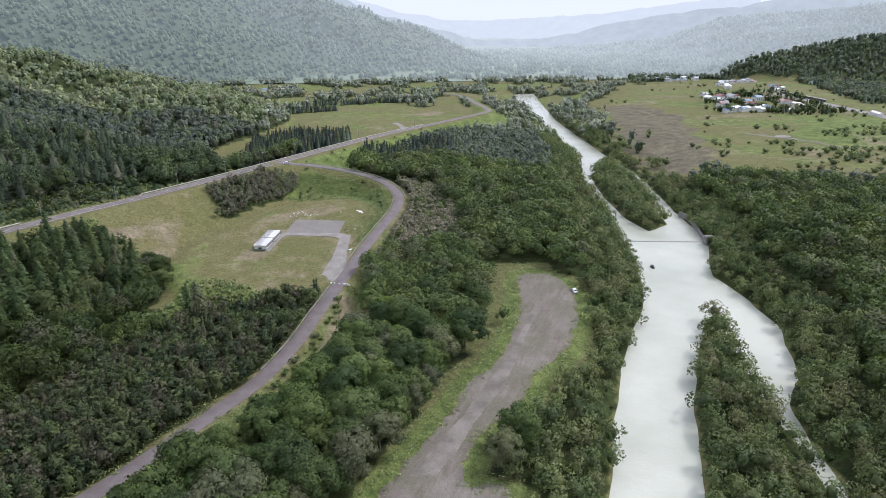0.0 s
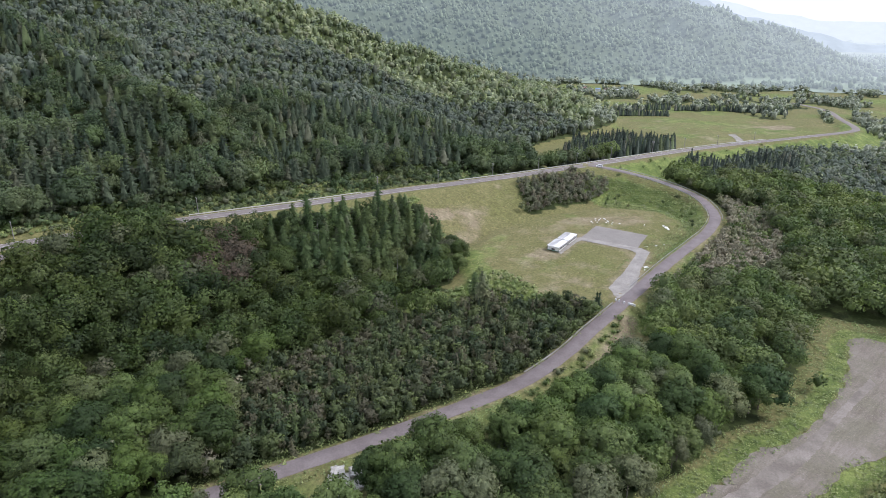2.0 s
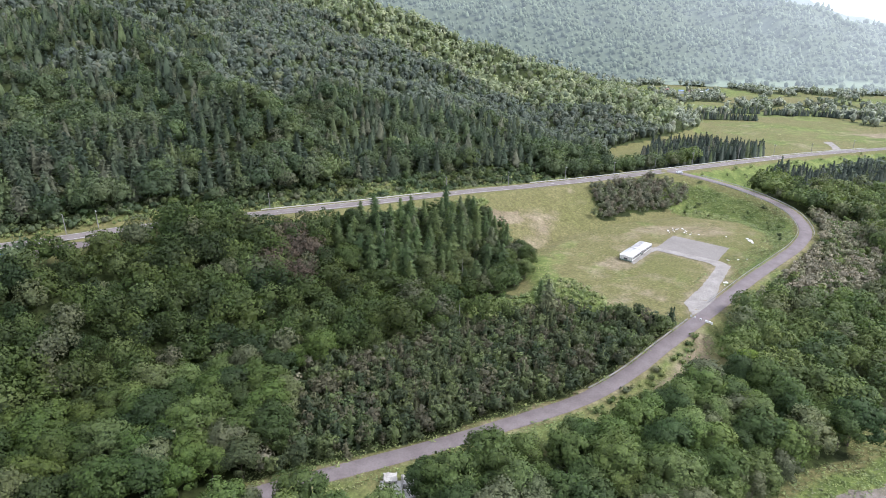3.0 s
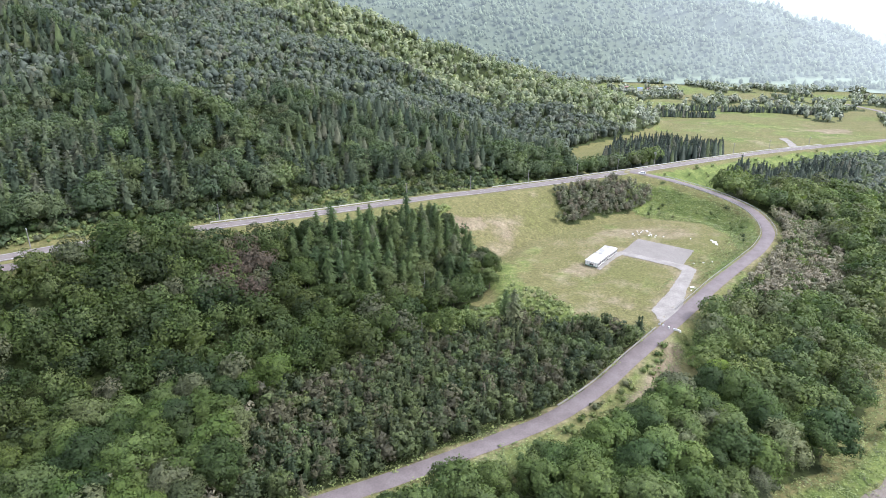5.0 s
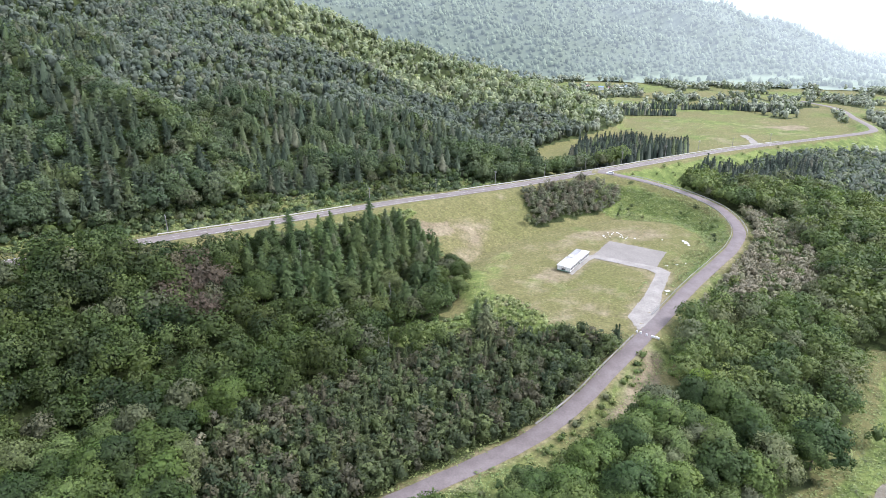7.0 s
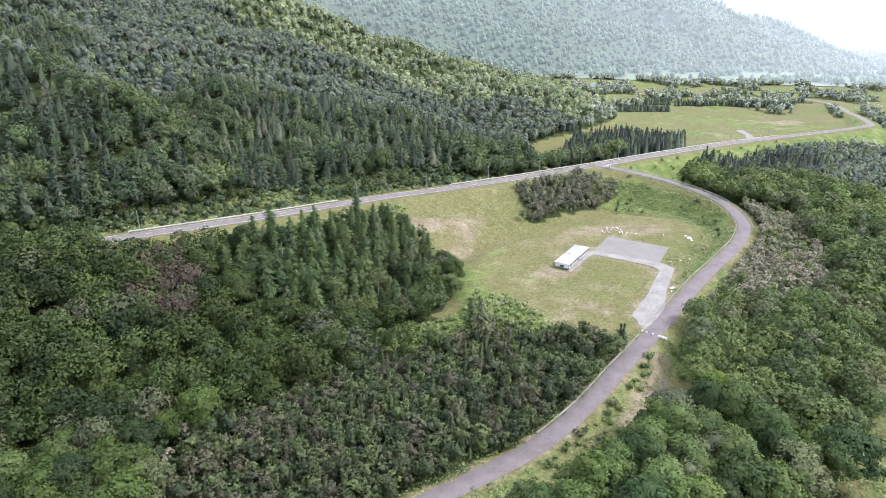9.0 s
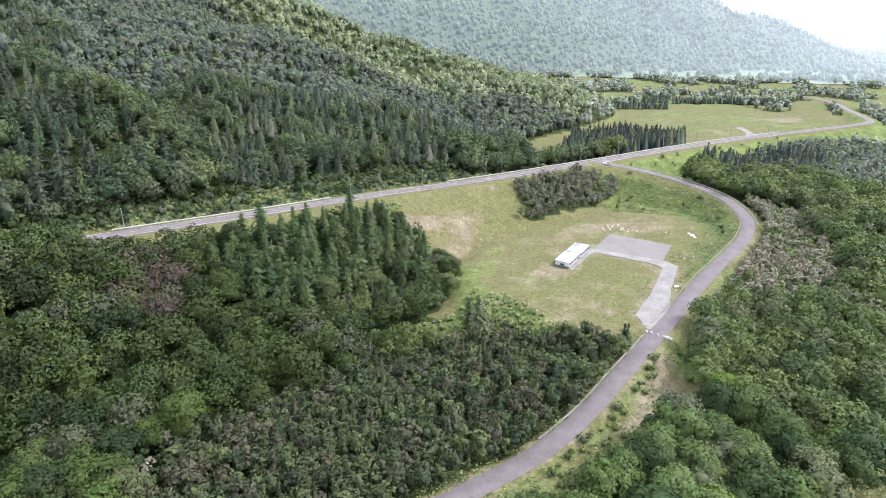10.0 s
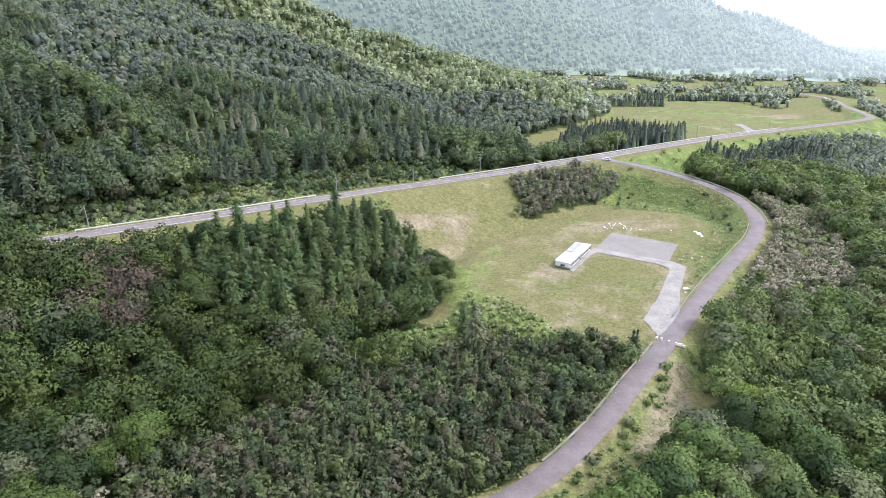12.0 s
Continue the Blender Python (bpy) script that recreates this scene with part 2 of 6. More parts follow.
GRASS = foliage("grass_blades", (0.185, 0.18, 0.075), (0.25, 0.23, 0.115), False, 0.05)
DEAD_WOOD = rough_surface("grey_dead_wood", (0.2, 0.19, 0.18), (0.32, 0.31, 0.3), 1.2, 0.9, 0.4)
RUST_ROOF = rough_surface("faded_red_roof", (0.2, 0.09, 0.08), (0.3, 0.15, 0.13), 0.4, 0.6, 0.1)
BLUE_ROOF = rough_surface("faded_blue_roof", (0.13, 0.2, 0.3), (0.2, 0.28, 0.38), 0.4, 0.6, 0.1)
GREY_ROOF = rough_surface("grey_roof_sheet", (0.28, 0.29, 0.31), (0.42, 0.43, 0.45), 0.4, 0.55, 0.1)
BLUE_SHEET = rough_surface("blue_sheet", (0.04, 0.2, 0.5), (0.07, 0.28, 0.6), 0.6, 0.5, 0.1)
RUBBER = rough_surface("tyre_rubber", (0.02, 0.02, 0.02), (0.035, 0.035, 0.035), 2.0, 0.8, 0.2)
CAR_WHITE = rough_surface("white_car_paint", (0.72, 0.72, 0.72), (0.8, 0.8, 0.8), 0.5, 0.25, 0.0)
GREEN_PANEL = rough_surface("green_skirt_panel", (0.08, 0.2, 0.14), (0.12, 0.26, 0.18), 0.5, 0.6, 0.05)
ROCK = rough_surface("dark_wet_rock", (0.05, 0.05, 0.045), (0.12, 0.115, 0.1), 0.8, 0.6, 0.6)


def haze_glow_material(name, base, near, far, grain=0.0):
    """Hills over a kilometre away, haze painted in as glow, more with the distance."""
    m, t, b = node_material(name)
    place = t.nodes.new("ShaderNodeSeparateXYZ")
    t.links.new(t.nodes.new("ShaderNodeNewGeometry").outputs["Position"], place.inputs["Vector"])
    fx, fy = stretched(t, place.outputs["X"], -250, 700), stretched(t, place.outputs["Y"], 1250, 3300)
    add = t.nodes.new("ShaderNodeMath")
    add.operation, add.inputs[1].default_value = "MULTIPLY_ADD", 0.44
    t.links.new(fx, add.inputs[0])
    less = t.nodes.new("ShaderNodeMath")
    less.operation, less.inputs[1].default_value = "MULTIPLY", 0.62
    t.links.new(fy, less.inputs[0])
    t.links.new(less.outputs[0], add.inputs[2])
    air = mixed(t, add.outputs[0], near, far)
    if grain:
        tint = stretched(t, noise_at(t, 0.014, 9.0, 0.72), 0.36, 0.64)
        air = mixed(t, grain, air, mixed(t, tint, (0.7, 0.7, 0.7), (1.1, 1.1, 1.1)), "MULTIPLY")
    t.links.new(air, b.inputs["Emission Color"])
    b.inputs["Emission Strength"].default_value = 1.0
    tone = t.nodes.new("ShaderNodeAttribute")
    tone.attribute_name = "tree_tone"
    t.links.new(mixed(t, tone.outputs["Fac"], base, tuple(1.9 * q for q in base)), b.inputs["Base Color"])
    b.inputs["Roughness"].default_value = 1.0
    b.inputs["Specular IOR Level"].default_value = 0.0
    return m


# Emission stands in for the haze; none of these surfaces is a light source.
HAZE_GLOW_WOOD = haze_glow_material("haze_glow_wood", (0.08, 0.096, 0.062), (0.072, 0.088, 0.098), (0.56, 0.585, 0.61), 0.6)
HAZE_GLOW_HILLS = haze_glow_material("haze_glow_hills", (0.03, 0.04, 0.03), (0.3, 0.335, 0.355), (0.56, 0.6, 0.62), 0.35)
HAZE_GLOW_RANGE = haze_glow_material("haze_glow_range", (0.02, 0.02, 0.02), (0.6, 0.64, 0.66), (0.7, 0.74, 0.76), 0.15)

# ---- the lie of the land ----
def spline(points, step=4.0):
    """A smooth line through the points, with a point about every step metres."""
    p = np.array(points, float)
    q = np.vstack([2 * p[0] - p[1], p, 2 * p[-1] - p[-2]])
    out = []
    for i in range(1, len(q) - 2):
        a, b, c, d = q[i - 1:i + 3]
        n = max(2, int(np.linalg.norm(c - b) / step))
        for t in np.arange(n) / n:
            out.append(0.5 * (2 * b + (c - a) * t + (2 * a - 5 * b + 4 * c - d) * t * t + (3 * b - a - 3 * c + d) * t ** 3))
    return np.vstack([out, p[-1:]])


def to_line(x, y, line):
    """Of each place: the distance to the line (positive on its left), and the line's height there."""
    x, y = np.asarray(x, float), np.asarray(y, float)
    shape = x.shape
    x, y = x.ravel(), y.ravel()
    best, side, z = np.full(x.shape, 1e18), np.ones(x.shape), np.zeros(x.shape)
    for a, b in zip(line[:-1], line[1:]):
        d = b[:2] - a[:2]
        s = np.clip(((x - a[0]) * d[0] + (y - a[1]) * d[1]) / max(d @ d, 1e-9), 0, 1)
        ex, ey = x - a[0] - s * d[0], y - a[1] - s * d[1]
        r = ex * ex + ey * ey
        m = r < best
        best[m], z[m] = r[m], (a[2] + s * (b[2] - a[2]))[m]
        side[m] = np.where(d[0] * ey - d[1] * ex > 0, 1, -1)[m]
    return (np.sqrt(best) * side).reshape(shape), z.reshape(shape)


def in_poly(x, y, poly):
    """Signed distance to a closed outline: positive inside."""
    p = np.array([(*q, 0.0) for q in poly] + [(*poly[0], 0.0)])
    d, _ = to_line(x, y, p)
    inside = np.zeros(np.shape(x), bool)
    for (ax, ay, _), (bx, by, _) in zip(p[:-1], p[1:]):
        if ay != by:
            inside ^= ((ay > y) != (by > y)) & (x < (bx - ax) * (y - ay) / (by - ay) + ax)
    return np.where(inside, np.abs(d), -np.abs(d))


def waves(x, y, scale, seed=0):
    """Smooth uneven ground, about -1 to 1."""
    r = np.random.RandomState(seed)
    out = np.zeros(np.shape(x))
    for k in range(7):
        a, f, ph = r.uniform(0, 6.28), (0.5 + 0.35 * k) / scale, r.uniform(0, 6.28)
        out = out + np.sin((x * np.cos(a) + y * np.sin(a)) * f * 6.28 + ph + 1.3 * np.sin((y * np.cos(a) - x * np.sin(a)) * f * 4 + ph)) / (1 + 0.5 * k)
    return out / 2.6


def ramp(v, a, b):
    t = np.clip((v - a) / (b - a), 0, 1)
    return t * t * (3 - 2 * t)


MAIN_ROAD = spline([(-262, 110, 29), (-217, 182, 25), (-205, 206, 23.5), (-177, 245, 21.5), (-149, 286, 18.5), (-118, 337, 14.5),
                    (-99, 361, 13), (-70, 394, 12), (-47, 423, 11), (-26, 450, 10), (12, 510, 6), (54, 584, -1), (131, 684, -8),
                    (182, 749, -12), (200, 799, -16), (208, 894, -22), (212, 990, -26), (185, 1070, -29)])
LANE = spline([(-122, 105, -5), (-87, 144, -4.5), (-60.5, 172, -4), (-46, 189, -4), (-29, 210.5, -4), (-18.6, 229, -3), (-10.4, 249, -1.5),
               (0.5, 276, 0), (14, 314, 0.5), (26, 342, 1.7), (33, 360, 2.5), (36.5, 381, 3.5), (30, 405, 5), (14, 421, 7), (-6, 431, 9),
               (-24, 436, 10.4), (-34, 437, 11)], 3.0)
FOOT = spline([(-262, 130, 29), (-226, 192, 26), (-189, 263, 23), (-162, 310, 19), (-126, 366, 15), (-92, 420, 12), (-80, 480, 4), (-92, 535, -2),
               (-70, 600, -6), (-48, 680, -10), (-36, 760, -16), (-46, 830, -23), (-100, 910, -28), (-180, 990, -31), (-300, 1060, -31), (-420, 1150, -31)], 25)
SPUR = np.array([(-176, 298, 20), (-200, 308, 34), (-214, 313, 42), (-230, 308, 53), (-271, 320, 59), (-340, 345, 77), (-430, 370, 98)], float)
SHOULDER = np.array([(-100, 528, -4), (-144, 546, 0), (-175, 560, 7), (-197, 569, 14), (-233, 599, 24), (-273, 630, 32), (-328, 671, 48), (-380, 723, 73), (-434, 784, 99), (-620, 900, 150)], float)
CREST = np.array([(-44, 792, -22), (-55, 818, -22), (-93, 877, -13), (-149, 925, 1), (-205, 935, 12), (-283, 975, 24), (-367, 1016, 44), (-456, 1060, 54), (-535, 1095, 68),
                  (-621, 1138, 84), (-900, 1250, 140)], float)
KNOLL = np.array([(-100, 585, 3), (-118, 620, 11), (-150, 720, 13), (-215, 820, 20), (-300, 900, 30)], float)
MOUNTAIN_FOOT = np.array([(-900, 950, -36), (-420, 1120, -36), (-300, 1185, -36), (-165, 1290, -36), (-51, 1405, -36), (55, 1445, -37), (158, 1458, -38), (255, 1500, -39), (385, 1620, -42), (480, 1800, -46), (520, 1990, -50)], float)
MOUNTAIN = np.array([(505, 1890, -52), (430, 1920, -14), (345, 1985, 12), (240, 2005, 58), (145, 2030, 93), (0, 2060, 160), (-200, 2080, 230), (-600, 2000, 330), (-1700, 1800, 480)], float)
FAR_HILLS = [  # ridge lines and the steepness of their sides
    (np.array([(850, 1300, -15), (950, 1180, 30), (1130, 1080, 72), (1500, 1000, 150)], float), 0.34),
    (np.array([(900, 2400, -48), (1080, 2300, -28), (1220, 2190, -6), (1365, 2105, 66), (1535, 1985, 84), (1680, 1860, 106), (2000, 1600, 170)], float), 0.2)]
RIVER_L = np.array([(-30, 20), (63, 155), (77, 183), (94, 212), (124, 254), (140, 290), (151, 327), (168, 387), (180, 446), (214, 543), (245, 720), (313, 1052), (330, 1100)], float)
RIVER_R = np.array([(20, 20), (125, 145), (129, 160), (136, 181), (151, 195), (169, 228), (172, 259), (171, 278), (196, 319), (207, 368), (235, 473), (250, 592), (282, 784), (350, 1052), (362, 1100)], float)
ISLAND_LOW = [(87, 150), (109, 192), (133, 225), (152, 246), (140, 216), (130, 188), (125, 163), (118, 140), (60, 60), (40, 70)]
ISLAND_UP = [(173, 341), (173, 368), (180, 414), (198, 479), (236, 530), (213, 423), (191, 353)]
FIELD = [(-72, 300), (-63, 332), (-50, 360), (-20, 386), (10, 388), (24, 372), (17, 338), (5, 302), (-5, 274), (-20, 262), (-46, 268), (-64, 280)]
VERGE_SOIL = [(3, 262), (4, 250), (0, 236), (-7, 226), (-10.5, 226), (-6.5, 236), (-3, 248), (-1, 260)]
LOT = [(4, 160), (14, 174), (21, 182), (28, 190), (35, 201), (40, 208), (47, 213), (56, 226), (64, 241), (71, 258), (75, 275), (79, 284), (90, 284), (96, 273), (96, 262), (91, 247), (84, 232), (77, 221), (70, 214), (63, 209), (57, 203), (52, 194), (44, 187), (36, 181), (31, 175), (26, 166), (26, 160), (36, 155), (-2, 108), (-30, 108)]


def water_z(y):
    return -13 - np.clip(np.minimum(y, 1100) - 328, 0, 30) * 0.03 - np.clip(np.minimum(y, 1100) - 350, 0, 2000) * 0.031


def height(x, y):
    x, y = np.asarray(x, float), np.asarray(y, float)
    wz = water_z(y)
    floor = np.interp(y, [0, 250, 330, 450, 560, 650, 820, 1000, 1500], [-5, -4, -2, -2, -6, -12, -23, -31, -38])
    dl = np.interp(y, RIVER_L[:, 1], RIVER_L[:, 0]) - x
    dr = x - np.interp(y, RIVER_R[:, 1], RIVER_R[:, 0])
    left = wz + np.interp(dl, [-5, 0, 5, 18, 60, 105], [-2, 0.0, 1.8, 3.5, 5, 8.5])
    s = ramp(dl, 60, 150)
    h = np.where(dl > -5, left * (1 - s) + np.maximum(floor, wz + 4) * s, wz - 2.0)
    right = wz + np.interp(dr, [-5, 0, 6, 25, 60, 130, 260], [-2, 0.0, 2.5, 6, 11, 14, 16])
    h = np.where(dr > -5, np.where(dr > 0, right, np.maximum(h, right)), h)
    far = ramp(y, 1040, 1150)
    h = h * (1 - far) + far * np.interp(y, [1040, 1500, 2000, 3000, 4700], [-31, -38, -50, -75, -110])
    isl = np.maximum(in_poly(x, y, ISLAND_LOW), in_poly(x, y, ISLAND_UP))
    h = np.where((dl < 0) & (dr < 0), np.maximum(h, wz - 2.0 + np.clip(isl + 3.5, 0, 7) * 0.6), h)
    # the hills left of the main road: the near slope up to its shoulder, a spur, the second ridge behind
    u, _ = to_line(x, y, FOOT)
    zf = np.interp(y, FOOT[:, 1], FOOT[:, 2])
    da, za = to_line(x, y, SHOULDER)
    up = np.clip(u, 0, 900) + 2 * np.clip(u, -80, 0)
    near = np.minimum(zf + np.interp(y, [480, 800], [0.235, 0.36]) * up, za + np.where(da > 0, 0.28, 0.3) * da)
    hill = near + np.clip(u, 0, 170) * (0.055 * waves(x, y, 150, 3) + 0.035 * waves(x, y, 60, 4))
    d, z = to_line(x, y, SPUR)
    hill = np.maximum(hill - 9 * ramp(d, -75, -30) * ramp(-d, 8, 30) * (u > 5), np.where(u > -5, z - 0.5 * np.abs(d) + 2 * waves(x, y, 80, 5), -99))
    db, zb = to_line(x, y, CREST)
    second = np.where(db > 0, zb - 0.03 * db, zb + 0.36 * db)
    d, z = to_line(x, y, KNOLL)
    second = np.minimum(np.maximum(second, z - 0.16 * np.abs(d)), zf + 0.34 * up)
    second = second + np.clip(u, 0, 60) / 60 * (3.5 * waves(x, y, 130, 6) + 1.5 * waves(x, y, 55, 7))
    hill = np.where(u > -70, np.maximum(hill, second), -99)
    h = np.maximum(h, hill)
    # the mountain across the side valley
    um, zm = to_line(x, y, MOUNTAIN_FOOT)
    d, z = (np.interp(x, MOUNTAIN[::-1, 0], MOUNTAIN[::-1, k]) for k in (1, 2))
    d = d - y
    rise = np.where(x < 540, np.minimum(zm + 0.32 * um, np.where(d > 0, z - 0.06 * d, z + 0.4 * d)), -99)
    h = np.maximum(h, rise + np.clip(um, 0, 200) * (0.09 * waves(x, y, 330, 9) + 0.07 * waves(x, y, 130, 10)))
    for line, steep in FAR_HILLS:
        d, z = to_line(x, y, line)
        h = np.maximum(h, z - steep * np.abs(d) + np.clip(np.abs(d), 0, 300) * 0.07 * waves(x, y, 420, 9))
    h = h + 0.5 * waves(x, y, 40, 1)
    # the levelled field, the lot, the roads' cuts and banks
    f = ramp(in_poly(x, y, FIELD), -9, 3)
    h = h * (1 - f)
    f = ramp(in_poly(x, y, LOT), -7, 2)
    h = h * (1 - f) + f * -8
    d, z = to_line(x, y, MAIN_ROAD)
    a = np.abs(d)
    h = np.maximum(h, z - 0.12 - 0.42 * np.clip(a - 6.5, 0, 1e4))
    h = np.minimum(h, z - 0.12 + 0.6 * np.clip(a - 7.0, 0, 1e4) + 0 * a)
    d, z = to_line(x, y, LANE)
    a = np.abs(d)
    h = np.maximum(h, np.where(a < 30, z - 0.1 - 0.5 * np.clip(a - 4, 0, 1e4), -999))
    h = np.where(a < 25, np.minimum(h, z - 0.1 + 0.45 * np.clip(a - 4, 0, 1e4)), h)
    return h


def zone(x, y):
    """What grows at a place: 0 open, 1 broadleaf wood, 2 larch and pine, 3 spruce, 4 young alder, 5 browning young wood, 6 low weeds and shrubs."""
    x, y = np.asarray(x, float), np.asarray(y, float)
    dm, _ = to_line(x, y, MAIN_ROAD)
    ds, _ = to_line(x, y, LANE)
    u, _ = to_line(x, y, FOOT)
    sp, _ = to_line(x, y, SPUR)
    dl = np.interp(y, RIVER_L[:, 1], RIVER_L[:, 0]) - x
    dr = x - np.interp(y, RIVER_R[:, 1], RIVER_R[:, 0])
    wob = waves(x, y, 55, 12)
    out = np.ones(x.shape, int)
    # hillside woods
    hill = u > 2
    out[hill & (waves(x, y, 130, 21) + np.interp(y, [300, 420, 520], [0.5, 0.2, -1.2]) + np.interp(u, [0, 60, 300], [0.6, 0.3, 0.1]) > 0.25)] = 2
    out[hill & (np.abs(sp + 4) < 9 + 4 * wob) & (x > -330)] = 1
    # the field and its banks
    out[(in_poly(x, y, FIELD) > -40) & (ds > 4) & (dm < -7) & (y > 268)] = 0
    # between the main road and the lane
    low = (dm < 0) & (ds > 0) & (y < 330)
    out[low & (in_poly(x, y, GROVE) > 3 * wob)] = 2
    out[low & (in_poly(x, y, PLANTATION) > 1.5 * wob)] = 4
    out[low & (in_poly(x, y, MEADOW) > wob)] = 6
    out[low & (y > 236) & (x > -58) & (out == 1)] = np.where(y > 262, 6, 4)[low & (y > 236) & (x > -58) & (out == 1)]
    out[in_poly(x, y, [(-86, 388), (-77, 368), (-70, 358), (-62, 355), (-53, 361), (-44, 373), (-32, 390), (-21, 405), (-20, 424), (-36, 424), (-60, 405)]) > 2.5 * waves(x, y, 16, 13)] = 4
    out[in_poly(x, y, BARE_SLOPE) > 0] = 0
    # right of the lane
    right = (ds < 0) & (dl > 0)
    out[right & (in_poly(x, y, [(14, 296), (38, 298), (56, 322), (66, 362), (64, 408), (46, 424), (39, 400), (42, 376), (33, 345), (21, 316)]) > 3 * wob)] = 5
    dark = in_poly(x, y, [(20, 478), (30, 458), (40, 455), (54, 472), (74, 490), (104, 528), (98, 552), (72, 530), (44, 505), (26, 492)]) > 2 * wob
    out[dark] = np.where(waves(x, y, 25, 51) > 0.35, 1, 3)[dark]
    out[(dm < 0) & (dm > -32 - 6 * wob) & (y > 436) & (y < 760) & ~dark] = 0
    out[(ds < 0) & (ds > -np.interp(y, [100, 170, 190, 215, 235, 255, 266, 280, 300, 420], [8, 12, 16, 17, 18, 17, 11, 9, 8, 7]))] = 0
    # open land beyond the main road
    open_far = (dm > 0) & (u < 0) & (y > 395)
    out[open_far] = 0
    out[open_far & (y < 475) & (dm > 14) & (x < -52)] = 1
    out[open_far & (in_poly(x, y, [(-60, 470), (-44, 466), (-20, 486), (-30, 496), (-58, 500)]) > 0)] = 1
    out[in_poly(x, y, [(-60, 508), (-34, 492), (-6, 508), (14, 536), (20, 565), (10, 596), (-24, 606), (-58, 566)]) > 0] = 3
    valley = (y > 860) & (u < 0) & (height(x, y) < -20) & (x < 620)
    out[valley] = np.where(waves(x, y, 110, 33) + 0.6 * waves(x, y, 45, 34) > np.interp(y, [900, 1300, 1700], [0.2, 0.05, -0.1]), 1, 0)[valley]
    out[(y > 1000) & (x < 520) & (to_line(x, y, MOUNTAIN_FOOT)[0] > 0)] = 1
    raised = height(x, y) > np.interp(y, [450, 650, 820, 1000], [20, 4, -12, -24])
    out[raised & (y > 600) & ((x < 0) | (y > 1000))] = 1
    out[in_poly(x, y, PASTURE) > 0] = 0
    # the terrace right of the river
    out[(dr > 48 + 18 * wob) & (x > 225) & (in_poly(x, y, TERRACE) > 10 * wob)] = 0
    out[(dr > 6) & (dr < 60) & (x > 225) & (y > 425) & (y < 640) & (wob + waves(x, y, 20, 61) > 0.1)] = 0
    out[in_poly(x, y, [(853, 1179), (852, 1080), (800, 960), (735, 830), (690, 740), (900, 700), (1100, 965), (1100, 1200)]) > 14 * wob] = 1
    slag = in_poly(x, y, SLAG) > 10 * wob
    out[slag & (waves(x, y, 24, 63) < 0.45)] = 0
    out[(dl < 0.5) & (dr < 0.5) & (y < 1075)] = 0
    out[((dl > 0) & (dl < 0.4) | (dr > 0) & (dr < 0.4)) & (y < 1075)] = 0
    isl = np.maximum(in_poly(x, y, ISLAND_LOW), in_poly(x, y, ISLAND_UP))
    out[isl > 0.4] = 1
    out[in_poly(x, y, LOT) > -8 + 3 * wob - np.where(x < 70 + (y - 225) * 0.4, np.interp(y, [215, 235], [0, 6]), 0)] = 0
    out[np.abs(dm) < 10 + 1.5 * wob] = 0
    out[np.abs(ds) < np.where((ds > 0) & (y < 262), 3.9, 5.0)] = 0
    out[(dm > 0) & (dm < np.interp(y, [200, 260, 300], [12, 17, 24]) + 4 * wob) & (y < 395)] = 6
    out[(dm < 0) & (dm > -16) & (y > 205) & (y < 335) & (out > 0)] = 6
    out[np.abs(dm) < 8.5] = 0
    out[in_poly(x, y, SIDE_TRACK) > -4] = 0
    out[np.hypot(x - CAR_AT[0] + 2, y - CAR_AT[1] + 4) < 8] = 0
    out[(np.hypot(x + 28, y - 440) < 17) & (np.abs(dm) < 22)] = 0
    out[(np.hypot(x + 62, y - 156) < 7) | (np.hypot(x + 59, y - 149) < 9)] = 0
    return out


GROVE = [(-178, 285), (-150, 255), (-122, 232), (-118, 237), (-99, 253), (-78, 262), (-71, 272), (-69, 284), (-76, 298), (-92, 314), (-115, 318)]
PLANTATION = [(-89, 143), (-62, 171), (-32, 207), (-12, 247), (-6, 266), (-24, 264), (-50, 258), (-64, 246), (-80, 232), (-98, 206), (-110, 186)]
MEADOW = [(-84, 250), (-77, 259), (-69, 266), (-63, 272), (-61, 283), (-52, 285), (-36, 274), (-35, 266), (-46, 263), (-55, 254), (-66, 247), (-77, 243)]
BARE_SLOPE = [(-112, 338), (-96, 352), (-70, 384), (-58, 366), (-64, 335), (-72, 305), (-84, 300), (-96, 322)]
PASTURE = [(-42, 750), (-45, 800), (10, 870), (70, 900), (180, 880), (190, 815), (172, 756), (125, 690), (60, 615), (40, 640), (0, 700)]
TERRACE = [(240, 410), (236, 560), (280, 760), (400, 900), (560, 1150), (760, 1250), (1000, 1000), (900, 760), (560, 480), (360, 350), (300, 380)]
SIDE_TRACK = [(-206, 188), (-201, 196), (-199, 200), (-202, 190), (-206, 178), (-214, 164), (-218, 165), (-211, 178)]
TRACK = [(-31, 311), (-26, 329), (-24, 332.3), (-2, 326.2), (1, 323.5), (-3, 300), (-8, 282), (-4, 273), (0, 280), (2.5, 290), (3.5, 305), (6.5, 326), (3, 330), (-25, 336), (-28.5, 333), (-33, 313)]
BEND_BANK = [(-36, 398), (-14, 390), (6, 392), (20, 380), (21, 362), (15, 340), (9, 318), (12, 312), (18, 326), (29, 350), (33, 372), (32, 392), (24, 407), (8, 418), (-12, 426), (-26, 428), (-34, 416)]
CAR_AT = (96.5, 263.5)
YARD = [(-20, 355), (5, 349), (0, 326), (-26, 332)]
SLAG = [(236, 455), (262, 430), (300, 460), (345, 560), (400, 680), (412, 800), (350, 800), (300, 660), (252, 540)]


